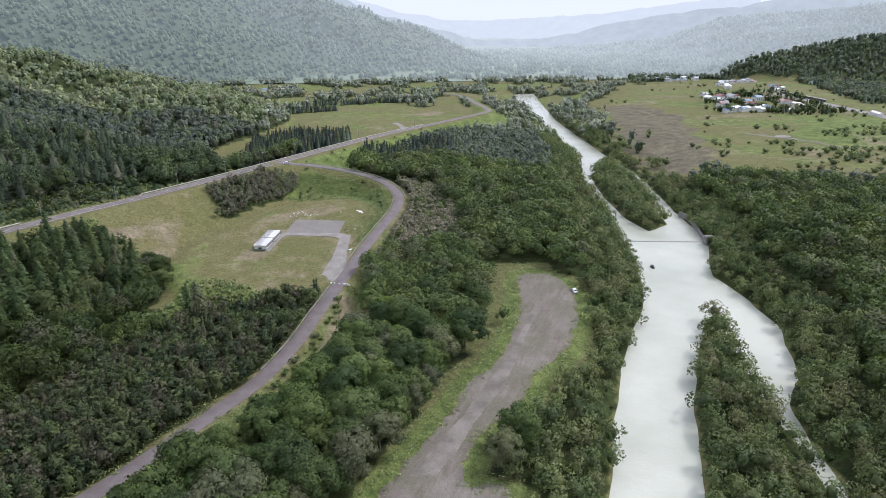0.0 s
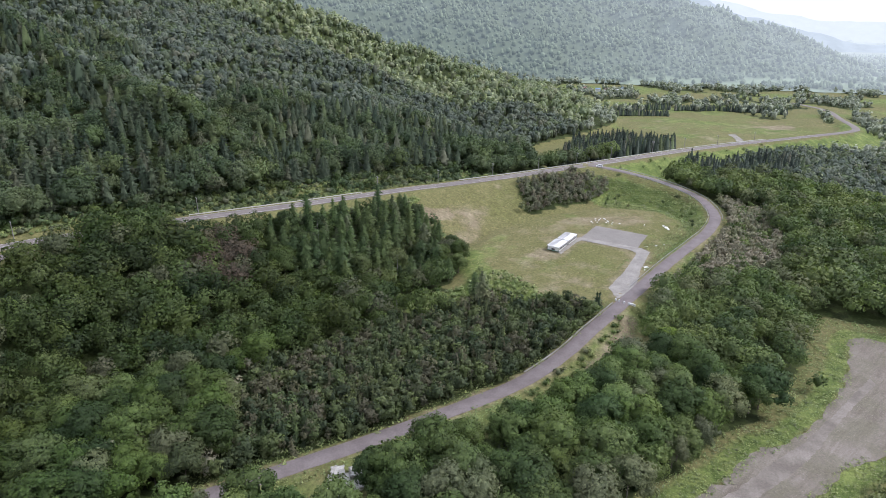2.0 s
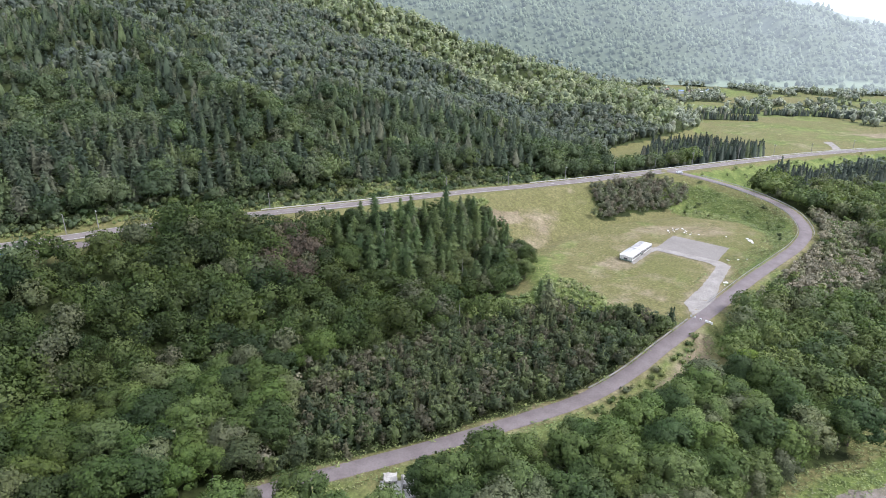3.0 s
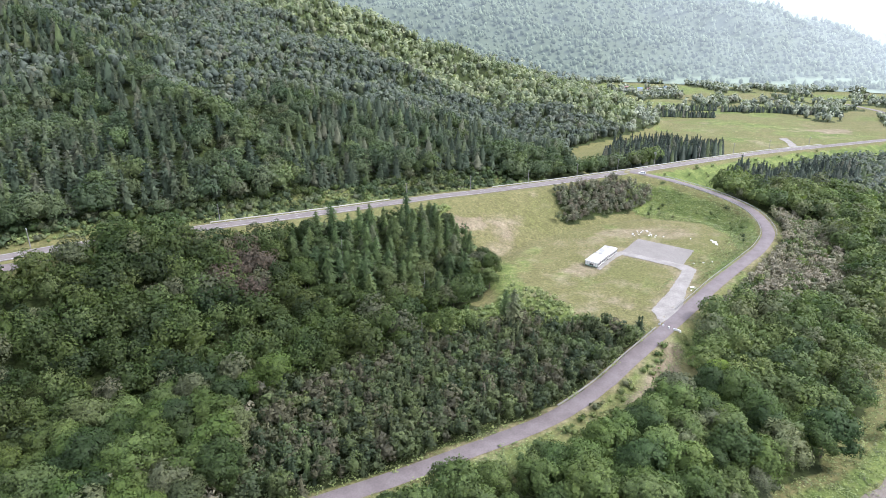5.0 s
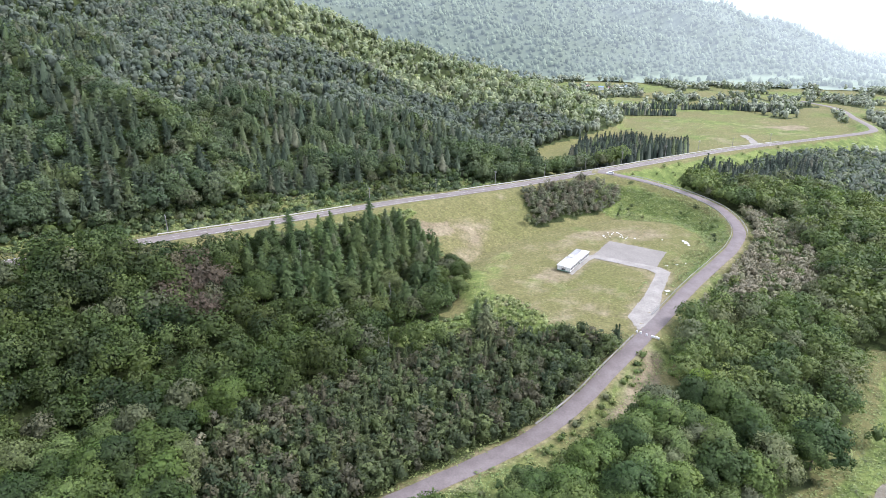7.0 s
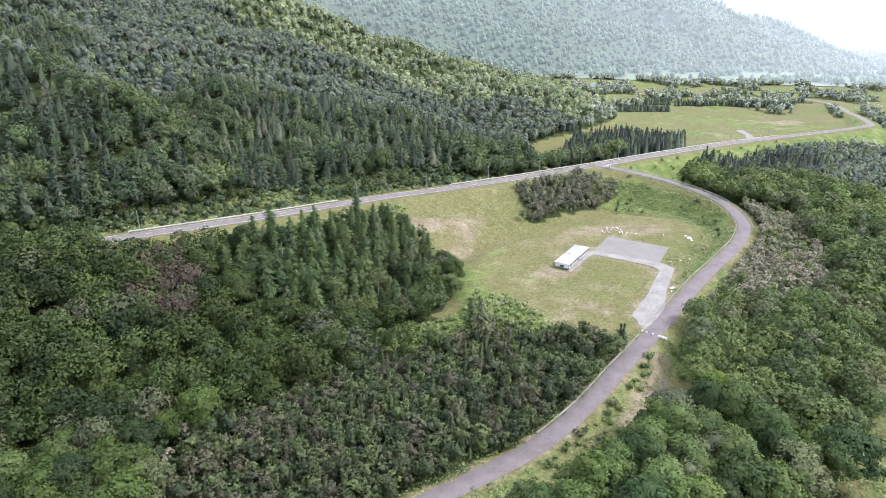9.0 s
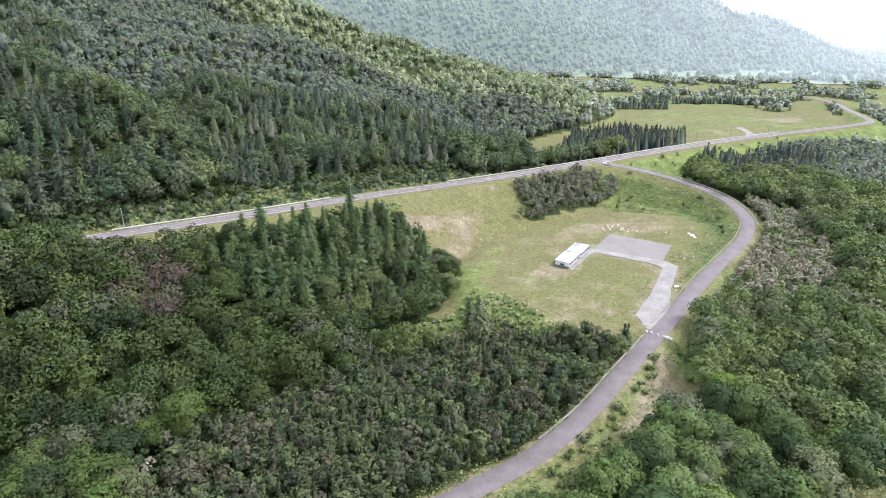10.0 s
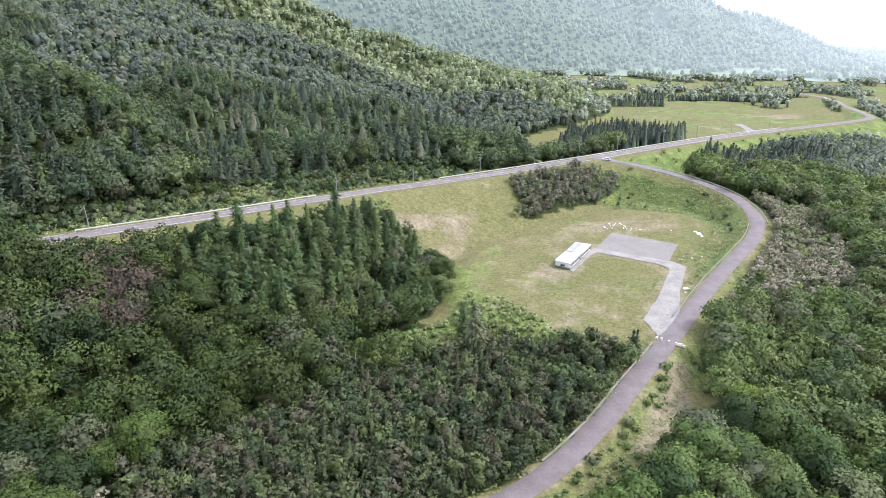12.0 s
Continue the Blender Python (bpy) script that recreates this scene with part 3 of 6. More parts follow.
def by_water(x, y, reach_m=28.0):
    """Places near the river and on its islands, where the trees stay small."""
    dl = np.interp(y, RIVER_L[:, 1], RIVER_L[:, 0]) - x
    dr = x - np.interp(y, RIVER_R[:, 1], RIVER_R[:, 0])
    return (dl < reach_m) & (dr < reach_m * 0.8)

# ---- helpers for meshes ----
def mesh_of(name, verts, tris, material, tone=None, smooth=False, normals=None):
    """A mesh from arrays of vertices and triangles, with one tone and one normal for each vertex where given."""
    verts, tris = np.asarray(verts, np.float32), np.asarray(tris, np.int32)
    me = bpy.data.meshes.new(name)
    me.vertices.add(len(verts))
    me.vertices.foreach_set("co", verts.ravel())
    me.loops.add(tris.size)
    me.loops.foreach_set("vertex_index", tris.ravel())
    me.polygons.add(len(tris))
    me.polygons.foreach_set("loop_start", np.arange(0, tris.size, 3, dtype=np.int32))
    if smooth or normals is not None:
        me.polygons.foreach_set("use_smooth", np.ones(len(tris), bool))
    me.update(calc_edges=True)
    if normals is not None:
        me.attributes.new("custom_normal", "FLOAT_VECTOR", "POINT").data.foreach_set("vector", np.asarray(normals, np.float32).ravel())
    if tone is not None:
        me.attributes.new("tree_tone", "FLOAT", "POINT").data.foreach_set("value", np.asarray(tone, np.float32))
    me.materials.append(material)
    return me


def plant(name, kind, material):
    """A mesh of one plant, from its vertices, triangles and normals."""
    v, t, n = kind
    return mesh_of(name, v, t, material, normals=n)


def part(name, bm, material, parent=None, label=""):
    """Links a bmesh as one mesh object, under its thing where one is given."""
    me = bpy.data.meshes.new(name)
    bm.to_mesh(me)
    bm.free()
    me.materials.append(material)
    ob = new(name, me)
    ob.parent = parent
    return tagged(ob, label)


def empty(name, m, label, category, group=""):
    ob = new(name)
    ob.empty_display_size = 0.5
    ob.matrix_world = m
    return tagged(ob, label, category, group)


def box(bm, x0, x1, y0, y1, z0, z1, bevel=0.0):
    got = bmesh.ops.create_cube(bm, size=1.0, matrix=Matrix.Translation(((x0 + x1) / 2, (y0 + y1) / 2, (z0 + z1) / 2)) @ Matrix.Diagonal((x1 - x0, y1 - y0, z1 - z0, 1)))
    if bevel:
        edges = list({e for v in got["verts"] for e in v.link_edges})
        bmesh.ops.bevel(bm, geom=edges, offset=bevel, segments=1, affect="EDGES")
    return got["verts"]


def boxes(*rows, bevel=0.0):
    bm = bmesh.new()
    for r in rows:
        box(bm, *r, bevel=bevel)
    return bm


def cylinder(bm, r0, r1, z0, z1, x=0, y=0, n=10):
    bmesh.ops.create_cone(bm, cap_ends=True, segments=n, radius1=r0, radius2=r1, depth=z1 - z0, matrix=Matrix.Translation((x, y, (z0 + z1) / 2)))
    return bm


# ---- the ground ----
def steps(spans):
    out = [spans[0][0]]
    for a, b, s in spans:
        n = max(1, int(round((b - a) / s)))
        out += list(a + (b - a) * (np.arange(n) + 1) / n)
    return np.array(out)


gx = steps([(-4400, -1200, 160), (-1200, -600, 40), (-600, -270, 14), (-270, 240, 3), (240, 480, 8), (480, 1300, 22), (1300, 4400, 150)])
gy = steps([(-1500, 40, 90), (40, 110, 12), (110, 470, 3), (470, 700, 6), (700, 1250, 13), (1250, 2300, 32), (2300, 4700, 110)])
GX, GY = np.meshgrid(gx, gy)
GZ = height(GX, GY)
rows_n, cols_n = GX.shape
idx = np.arange(rows_n * cols_n).reshape(rows_n, cols_n)
a, b, c, d = idx[:-1, :-1].ravel(), idx[:-1, 1:].ravel(), idx[1:, 1:].ravel(), idx[1:, :-1].ravel()
tris = np.vstack([np.stack([a, b, c], 1), np.stack([a, c, d], 1)])
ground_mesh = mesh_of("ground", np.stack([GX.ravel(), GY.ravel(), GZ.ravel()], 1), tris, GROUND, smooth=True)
grown = zone(GX, GY)
wob = waves(GX, GY, 30, 41)
dm, _ = to_line(GX, GY, MAIN_ROAD)
ds, _ = to_line(GX, GY, LANE)
soil = np.zeros(GX.shape)
soil = np.maximum(soil, ramp(in_poly(GX, GY, BARE_SLOPE) + 9 * wob, 0, 14) * (0.48 + 0.35 * waves(GX, GY, 17, 87)))
soil = np.maximum(soil, ramp(in_poly(GX, GY, [(-45, 352), (-28, 372), (0, 380), (12, 368), (-16, 358), (-34, 350)]) + 3 * wob, -2, 6) * 0.6)
soil = np.maximum(soil, ramp(in_poly(GX, GY, [(-50, 304), (-42, 318), (-30, 316), (-26, 306), (-38, 298)]) + 2 * wob, -2, 5) * 0.65)
slag = in_poly(GX, GY, SLAG)
soil = np.maximum(soil, ramp(in_poly(GX, GY, TERRACE), 0, 40) * (0.2 + 0.35 * waves(GX, GY, 90, 83)))
terrace_green = ramp(in_poly(GX, GY, TERRACE), 0, 40) * (0.4 + 0.45 * waves(GX, GY, 75, 86))
soil = np.maximum(soil, ramp(-np.abs(ds), -5.5, -3.5) * 0.45 + np.where(ds < 0, 0.3, 0.0) * ramp(-np.abs(ds + 7), -4, -1) * (wob > 0.1))
soil = np.maximum(soil, ramp(in_poly(GX, GY, FIELD), -6, 6) * (0.3 + 0.2 * waves(GX, GY, 30, 81) + 0.2 * waves(GX, GY, 9, 82)))
soil = np.maximum(soil, ramp(in_poly(GX, GY, TRACK), -5, 0) * 0.6)
soil = np.maximum(soil, ramp(in_poly(GX, GY, VERGE_SOIL) + 1.5 * wob, -2, 1.5) * 0.85)
soil = np.maximum(soil, ramp(in_poly(GX, GY, PASTURE), 0, 30) * (0.15 + 0.4 * waves(GX, GY, 60, 84)))
soil = np.maximum(soil, ramp(in_poly(GX, GY, [(100, 800), (128, 836), (160, 832), (150, 800), (124, 786)]) + 6 * wob, -6, 10) * 0.8)
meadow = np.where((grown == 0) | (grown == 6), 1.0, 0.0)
field_d = in_poly(GX, GY, FIELD)
lush = np.maximum(terrace_green, np.where((grown == 6) & (dm < 0), 0.9, np.where(grown == 6, 0.45, 0.0)))
lush = np.maximum(lush, ramp(in_poly(GX, GY, BEND_BANK) + 3 * wob, -1, 5) * 0.95)
lush = np.maximum(lush, ramp(in_poly(GX, GY, [(-62, 262), (-50, 278), (-60, 300), (-72, 312), (-80, 296)]) + 3 * wob, -2, 5) * 0.7)
soil = np.maximum(soil, ramp(in_poly(GX, GY, [(-106, 325), (-92, 339), (-87, 331), (-99, 314)]) + 1.5 * wob, -2, 2))
lush = np.maximum(lush, ramp(-np.abs(in_poly(GX, GY, LOT) + 3), -5, -2) * 0.8)
lush = np.maximum(lush, ((dm < -8) & (dm > -34) & (GY > 436) & (GY < 800)) * 0.75)
lush = np.maximum(lush, np.where((GY > 700) & (grown == 0), 0.45 + 0.4 * waves(GX, GY, 110, 44), 0) * (in_poly(GX, GY, PASTURE) < 0) * (in_poly(GX, GY, TERRACE) < 0))
lush = np.maximum(lush, ramp(in_poly(GX, GY, [(395, 520), (500, 640), (600, 620), (600, 480), (470, 440)]) + 8 * wob, -4, 12) * 0.75)
lush = np.maximum(lush, np.where((ds < -3) & (ds > -13) & (GY < 330), 0.5 + 0.3 * wob, 0))
lush = np.maximum(lush, ramp(in_poly(GX, GY, PASTURE), -4, 20) * (0.45 + 0.35 * waves(GX, GY, 70, 85)))
lush = np.maximum(lush, ramp(field_d, -8, 4) * (0.2 + 0.34 * waves(GX, GY, 26, 88) + 0.2 * waves(GX, GY, 8, 89)))
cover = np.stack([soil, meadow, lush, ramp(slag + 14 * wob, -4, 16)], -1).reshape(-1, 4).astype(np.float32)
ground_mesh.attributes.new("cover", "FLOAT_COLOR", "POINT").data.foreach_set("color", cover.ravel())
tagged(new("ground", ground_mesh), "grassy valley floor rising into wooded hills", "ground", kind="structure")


def ribbon(name, line, half_left, half_right, lift, material, wobble=0.0, edge_drop=0.0, seed=0):
    """A strip along a line, a little above the ground, with slightly uneven edges."""
    p = np.asarray(line)
    d = np.gradient(p[:, :2], axis=0)
    n = np.stack([-d[:, 1], d[:, 0]], 1) / np.linalg.norm(d, axis=1)[:, None]
    r = np.random.RandomState(seed)
    cols = []
    for s, w in ((1, half_left), (1, half_left - 0.3), (0, 0.0), (-1, half_right - 0.3), (-1, half_right)):
        off = s * (w + (r.uniform(-1, 1, len(p)) * wobble if w in (half_left, half_right) else 0))
        z = p[:, 2] + lift + (-edge_drop if w in (half_left, half_right) else 0.0)
        cols.append(np.stack([p[:, 0] + n[:, 0] * off, p[:, 1] + n[:, 1] * off, z], 1))
    v = np.stack(cols, 1).reshape(-1, 3)
    k = len(cols)
    i = (np.arange(len(p) - 1)[:, None] * k + np.arange(k - 1)).ravel()
    t = np.vstack([np.stack([i, i + k, i + 1], 1), np.stack([i + 1, i + k, i + k + 1], 1)])
    return new(name, mesh_of(name, v, t, material))


tagged(ribbon("road", MAIN_ROAD, 3.6, 3.6, 0.12, ASPHALT_MAIN, 0.05, 0.15), "two-lane grey asphalt road along the hill foot", "road", kind="structure")
tagged(ribbon("road_lane", LANE, 2.65, 2.65, 0.12, ASPHALT, 0.1, 0.15, 2), "worn brownish-grey asphalt lane curving past the field", "road", kind="structure")


def evenly(outline, step):
    """Points at even steps along a straight-sided outline."""
    p, out = np.array(outline, float), []
    for a, b in zip(p, np.roll(p, -1, axis=0)):
        n = max(1, int(np.linalg.norm(b - a) / step))
        out.append(a + (b - a) * (np.arange(n) / n)[:, None])
    return np.vstack(out)


def flat_patch(name, outline, lift, material, label, step=2.5, jag=0.5, seed=0):
    """A patch of loose material on the ground with a slightly ragged edge, following the ground's height."""
    p = spline([(*q, 0) for q in outline] + [(*outline[0], 0)], step)[:-1, :2] if jag >= 0 else evenly(outline, 1.2)
    r = np.random.RandomState(seed)
    p = p + r.uniform(-1, 1, p.shape) * abs(jag)
    xs = np.arange(p[:, 0].min(), p[:, 0].max() + step, step)
    ys = np.arange(p[:, 1].min(), p[:, 1].max() + step, step)
    bm = bmesh.new()
    vs = [bm.verts.new((x, y, 0)) for x, y in p]
    f = bm.faces.new(vs)
    for axis, values in ((0, xs), (1, ys)):
        for v in values:
            co, no = [0, 0, 0], [0, 0, 0]
            co[axis], no[axis] = v, 1
            bmesh.ops.bisect_plane(bm, geom=bm.faces[:] + bm.edges[:] + bm.verts[:], plane_co=co, plane_no=no)
    bmesh.ops.triangulate(bm, faces=bm.faces[:])
    bm.verts.ensure_lookup_table()
    x = np.array([v.co.x for v in bm.verts])
    y = np.array([v.co.y for v in bm.verts])
    for v, z in zip(bm.verts, height(x, y)):
        v.co.z = z + lift
    bmesh.ops.recalc_face_normals(bm, faces=bm.faces[:])
    if sum(f.normal.z for f in bm.faces) < 0:
        bmesh.ops.reverse_faces(bm, faces=bm.faces[:])
    ob = part(name, bm, material)
    return tagged(ob, label, "ground", kind="structure")


flat_patch("pavement_gravel_yard", YARD, 0.10, GRAVEL, "square of grey gravel in the grassy field", 3, -0.22)
flat_patch("pavement_track", TRACK, 0.15, PALE_GRAVEL,
           "pale gravel track across the grass", 3, -0.2, 3)
flat_patch("pavement_lot", LOT, 0.10, LOT_SOIL, "bare packed gravel lot beside the river wood", 2.5, 1.0, 5)

# the river: one sheet that steps down at the weir
ry = np.concatenate([np.arange(20, 326, 6), [327.0, 328.5, 329.5], np.arange(332, 1108, 8)])
rl, rr = np.interp(ry, RIVER_L[:, 1], RIVER_L[:, 0]) - 6, np.interp(ry, RIVER_R[:, 1], RIVER_R[:, 0]) + 6
cols = np.linspace(0, 1, 9)
v = np.stack([(rl[:, None] + (rr - rl)[:, None] * cols), np.repeat(ry[:, None], 9, 1), np.repeat(water_z(ry)[:, None], 9, 1)], -1).reshape(-1, 3)
i = (np.arange(len(ry) - 1)[:, None] * 9 + np.arange(8)).ravel()
tagged(new("water", mesh_of("water", v, np.vstack([np.stack([i, i + 1, i + 9], 1), np.stack([i + 1, i + 10, i + 9], 1)]), WATER, smooth=True)),
       "milky grey-green river with a low weir", "river", kind="structure")


# ranges that close the valley, kilometres away, their haze painted in as glow
def far_range(name, line, material, seed, label):
    """A long wooded ridge: slopes on both sides of an uneven crest."""
    p = spline(line, 40.0)
    d = np.gradient(p[:, :2], axis=0)
    n = np.stack([-d[:, 1], d[:, 0]], 1) / np.linalg.norm(d, axis=1)[:, None]
    bump = 9 * waves(p[:, 0], p[:, 1], 260, seed) + 4 * waves(p[:, 0], p[:, 1], 70, seed + 1)
    base = -170.0
    cols = []
    for off, share in ((-420, 0.0), (-160, 0.62), (0, 1.0), (160, 0.6), (380, 0.0)):
        cols.append(np.stack([p[:, 0] + n[:, 0] * off, p[:, 1] + n[:, 1] * off, base + (p[:, 2] + bump - base) * share], 1))
    k = len(cols)
    v = np.stack(cols, 1).reshape(-1, 3)
    i = (np.arange(len(p) - 1)[:, None] * k + np.arange(k - 1)).ravel()
    t = np.vstack([np.stack([i, i + k, i + 1], 1), np.stack([i + 1, i + k, i + k + 1], 1)])
    return tagged(new(name, mesh_of(name, v, t, material, smooth=True)), label, "hills", kind="structure")


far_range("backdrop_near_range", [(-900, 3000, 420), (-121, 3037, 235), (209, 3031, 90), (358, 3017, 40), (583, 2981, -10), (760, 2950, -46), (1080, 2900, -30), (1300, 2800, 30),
           (1500, 2700, 70), (1900, 2500, 130), (2600, 2200, 240)], HAZE_GLOW_HILLS, 71, "pale wooded hills across the far valley, haze painted in as glow")
far_range("backdrop_far_range", [(-900, 4300, 330), (316, 4480, 110), (560, 4470, 55), (877, 4420, 10), (1200, 4330, 5), (1500, 4200, 30), (1900, 4000, 70), (2600, 3600, 190)], HAZE_GLOW_RANGE, 75, "faint mountains on the horizon, haze painted in as glow")

# ---- trees ----
# Every piece of a plant is a triple of vertices, triangles and vertex normals; the normals of leaves follow the mass that they clothe.
def unit(a):
    return a / np.maximum(np.linalg.norm(a, axis=-1, keepdims=True), 1e-9)


def facing_out(v, t, n):
    """The same piece with each triangle wound so that it faces the way of its normals."""
    g = np.cross(v[t[:, 1]] - v[t[:, 0]], v[t[:, 2]] - v[t[:, 0]])
    back = np.sum(g * n[t].sum(1), axis=1) < 0
    t = t.copy()
    t[back] = t[back][:, ::-1]
    return v, t, n


def leaf_cards(rng, n, size, centre, radii, out=0.8, bottom=-0.5, facing=(0, 0, 0.25), towards=None, limit=-0.25):
    """n small leafy triangles over an uneven ellipsoid, facing mostly outwards; towards: only on that side of it."""
    d = unit(rng.normal(size=(n * 4, 3)))
    d = d[d[:, 2] > bottom]
    if towards is not None:
        d = d[d @ np.asarray(towards) > limit]
    d = d[:n]
    n = len(d)
    pos = np.asarray(centre) + d * np.asarray(radii) * rng.uniform(0.72, 1.18, (n, 1))
    nor = unit(d * out + np.asarray(facing) + rng.normal(size=(n, 3)) * (1 - out))
    a = unit(np.cross(nor, rng.normal(size=(n, 3))))
    b = np.cross(nor, a)
    s = size * rng.uniform(0.55, 1.35, (n, 1))
    v = np.stack([pos + a * s * 0.75, pos - a * s * 0.5 + b * s * 0.55, pos - a * s * 0.5 - b * s * 0.55], 1).reshape(-1, 3)
    soft = unit(d / np.asarray(radii) * np.mean(radii) * 0.7 + nor * 0.75 + np.asarray(facing) * 0.4)
    return facing_out(v, np.arange(n * 3).reshape(-1, 3), np.repeat(soft, 3, axis=0))


def joined(pieces):
    vs, ts, ns, k = [], [], [], 0
    for v, t, n in pieces:
        vs.append(v)
        ts.append(t + k)
        ns.append(n)
        k += len(v)
    return np.vstack(vs), np.vstack(ts), np.vstack(ns)


def ball(rng, centre, radii, detail=1, rough=0.18):
    """An uneven rounded mass."""
    bm = bmesh.new()
    bmesh.ops.create_icosphere(bm, subdivisions=detail, radius=1.0)
    v = np.array([q.co[:] for q in bm.verts])
    t = np.array([[q.index for q in f.verts] for f in bm.faces])
    bm.free()
    n = unit(v / np.asarray(radii))
    return v * (1 + rng.uniform(-rough, rough, (len(v), 1))) * np.asarray(radii) + np.asarray(centre), t, n


def lump(rng, centre, r, flat=0.8):
    """A small mass of foliage: a six-sided spindle."""
    a = np.arange(6) * 1.047 + rng.uniform(0, 1)
    k = rng.uniform(0.8, 1.15, 6)
    ring = np.stack([np.cos(a) * r * k, np.sin(a) * r * k, rng.uniform(-0.2, 0.2, 6) * r], 1)
    v = np.vstack([ring, [(0, 0, flat * r), (0, 0, -0.6 * r)]])
    n = unit(v + np.array([0, 0, 0.25 * r]))
    return facing_out(v + np.asarray(centre), np.array([(i, (i + 1) % 6, 6) for i in range(6)] + [((i + 1) % 6, i, 7) for i in range(6)]), n)


def tapered(points, radii, n=6):
    """A limb: rings round the points, joined."""
    p, out, nor = np.asarray(points, float), [], []
    ang = np.arange(n) * 2 * np.pi / n
    for q, r in zip(p, radii):
        out.append(np.stack([q[0] + np.cos(ang) * r, q[1] + np.sin(ang) * r, np.full(n, q[2])], 1))
        nor.append(np.stack([np.cos(ang), np.sin(ang), 0.2 + 0 * ang], 1))
    t = []
    for k in range(len(p) - 1):
        for j in range(n):
            a, b = k * n + j, k * n + (j + 1) % n
            t += [(a, b, a + n), (b, b + n, a + n)]
    return facing_out(np.vstack(out), np.array(t), unit(np.vstack(nor)))


def broadleaf_crown(rng, height_m, width, clumps, leaves, size, body=0.7, foot=0.2, clump=0.2, lowest=-0.5):
    """A domed crown: leafy clumps of different sizes packed over it, some thrust out, round a darker inner mass."""
    base = height_m * foot
    c0 = np.array([*(rng.uniform(-0.05, 0.05, 2) * width), base + (height_m - base) * 0.46])
    env = np.array([width * 0.5 * rng.uniform(0.88, 1.14), width * 0.5 * rng.uniform(0.88, 1.14), (height_m - base) * 0.54])
    pieces = [ball(rng, c0, env * 0.5, 1, 0.15)]
    if not body:
        pieces.append(leaf_cards(rng, leaves * 2, size * 1.15, c0, env * 0.66, 0.5, -0.35))
    for k in range(clumps):
        z = 1 - (1 - lowest) * (k + 0.35) / clumps
        a = k * 2.4 + rng.uniform(-0.6, 0.6)
        d = np.array([math.cos(a) * math.sqrt(max(0, 1 - z * z)), math.sin(a) * math.sqrt(max(0, 1 - z * z)), z])
        q = width * clump * rng.uniform(0.6, 1.3)
        c = c0 + d * env * rng.uniform(0.62, 0.95)
        radii = np.array((q, q, q * rng.uniform(0.6, 0.85)))
        if body:
            v, t, n = ball(rng, c, radii * body, 1, 0.2)
            pieces.append((v, t, unit(n + 0.45 * unit(v - c0))))
        v, t, n = leaf_cards(rng, max(4, int(leaves * (q / width / clump) ** 2)), size, c, radii, 0.5, -0.6, d * 0.3 + np.array([0, 0, 0.25]), d)
        pieces.append((v, t, unit(n + 0.3 * unit(v - c0))))
    return joined(pieces)


def broadleaf_trunk(rng, height_m):
    pieces = [tapered([(0, 0, -0.6), (0.05, 0, height_m * 0.25), (0.1, 0.1, height_m * 0.6)], [0.2, 0.15, 0.06])]
    for k in range(4):
        a = k * 1.7 + rng.uniform(0, 1)
        z = height_m * (0.22 + 0.08 * k)
        pieces.append(tapered([(0.05, 0, z), (math.cos(a) * 0.9, math.sin(a) * 0.9, z + 1.3), (math.cos(a) * 1.7, math.sin(a) * 1.7, z + 2.8)], [0.09, 0.06, 0.02], 5))
    return joined(pieces)


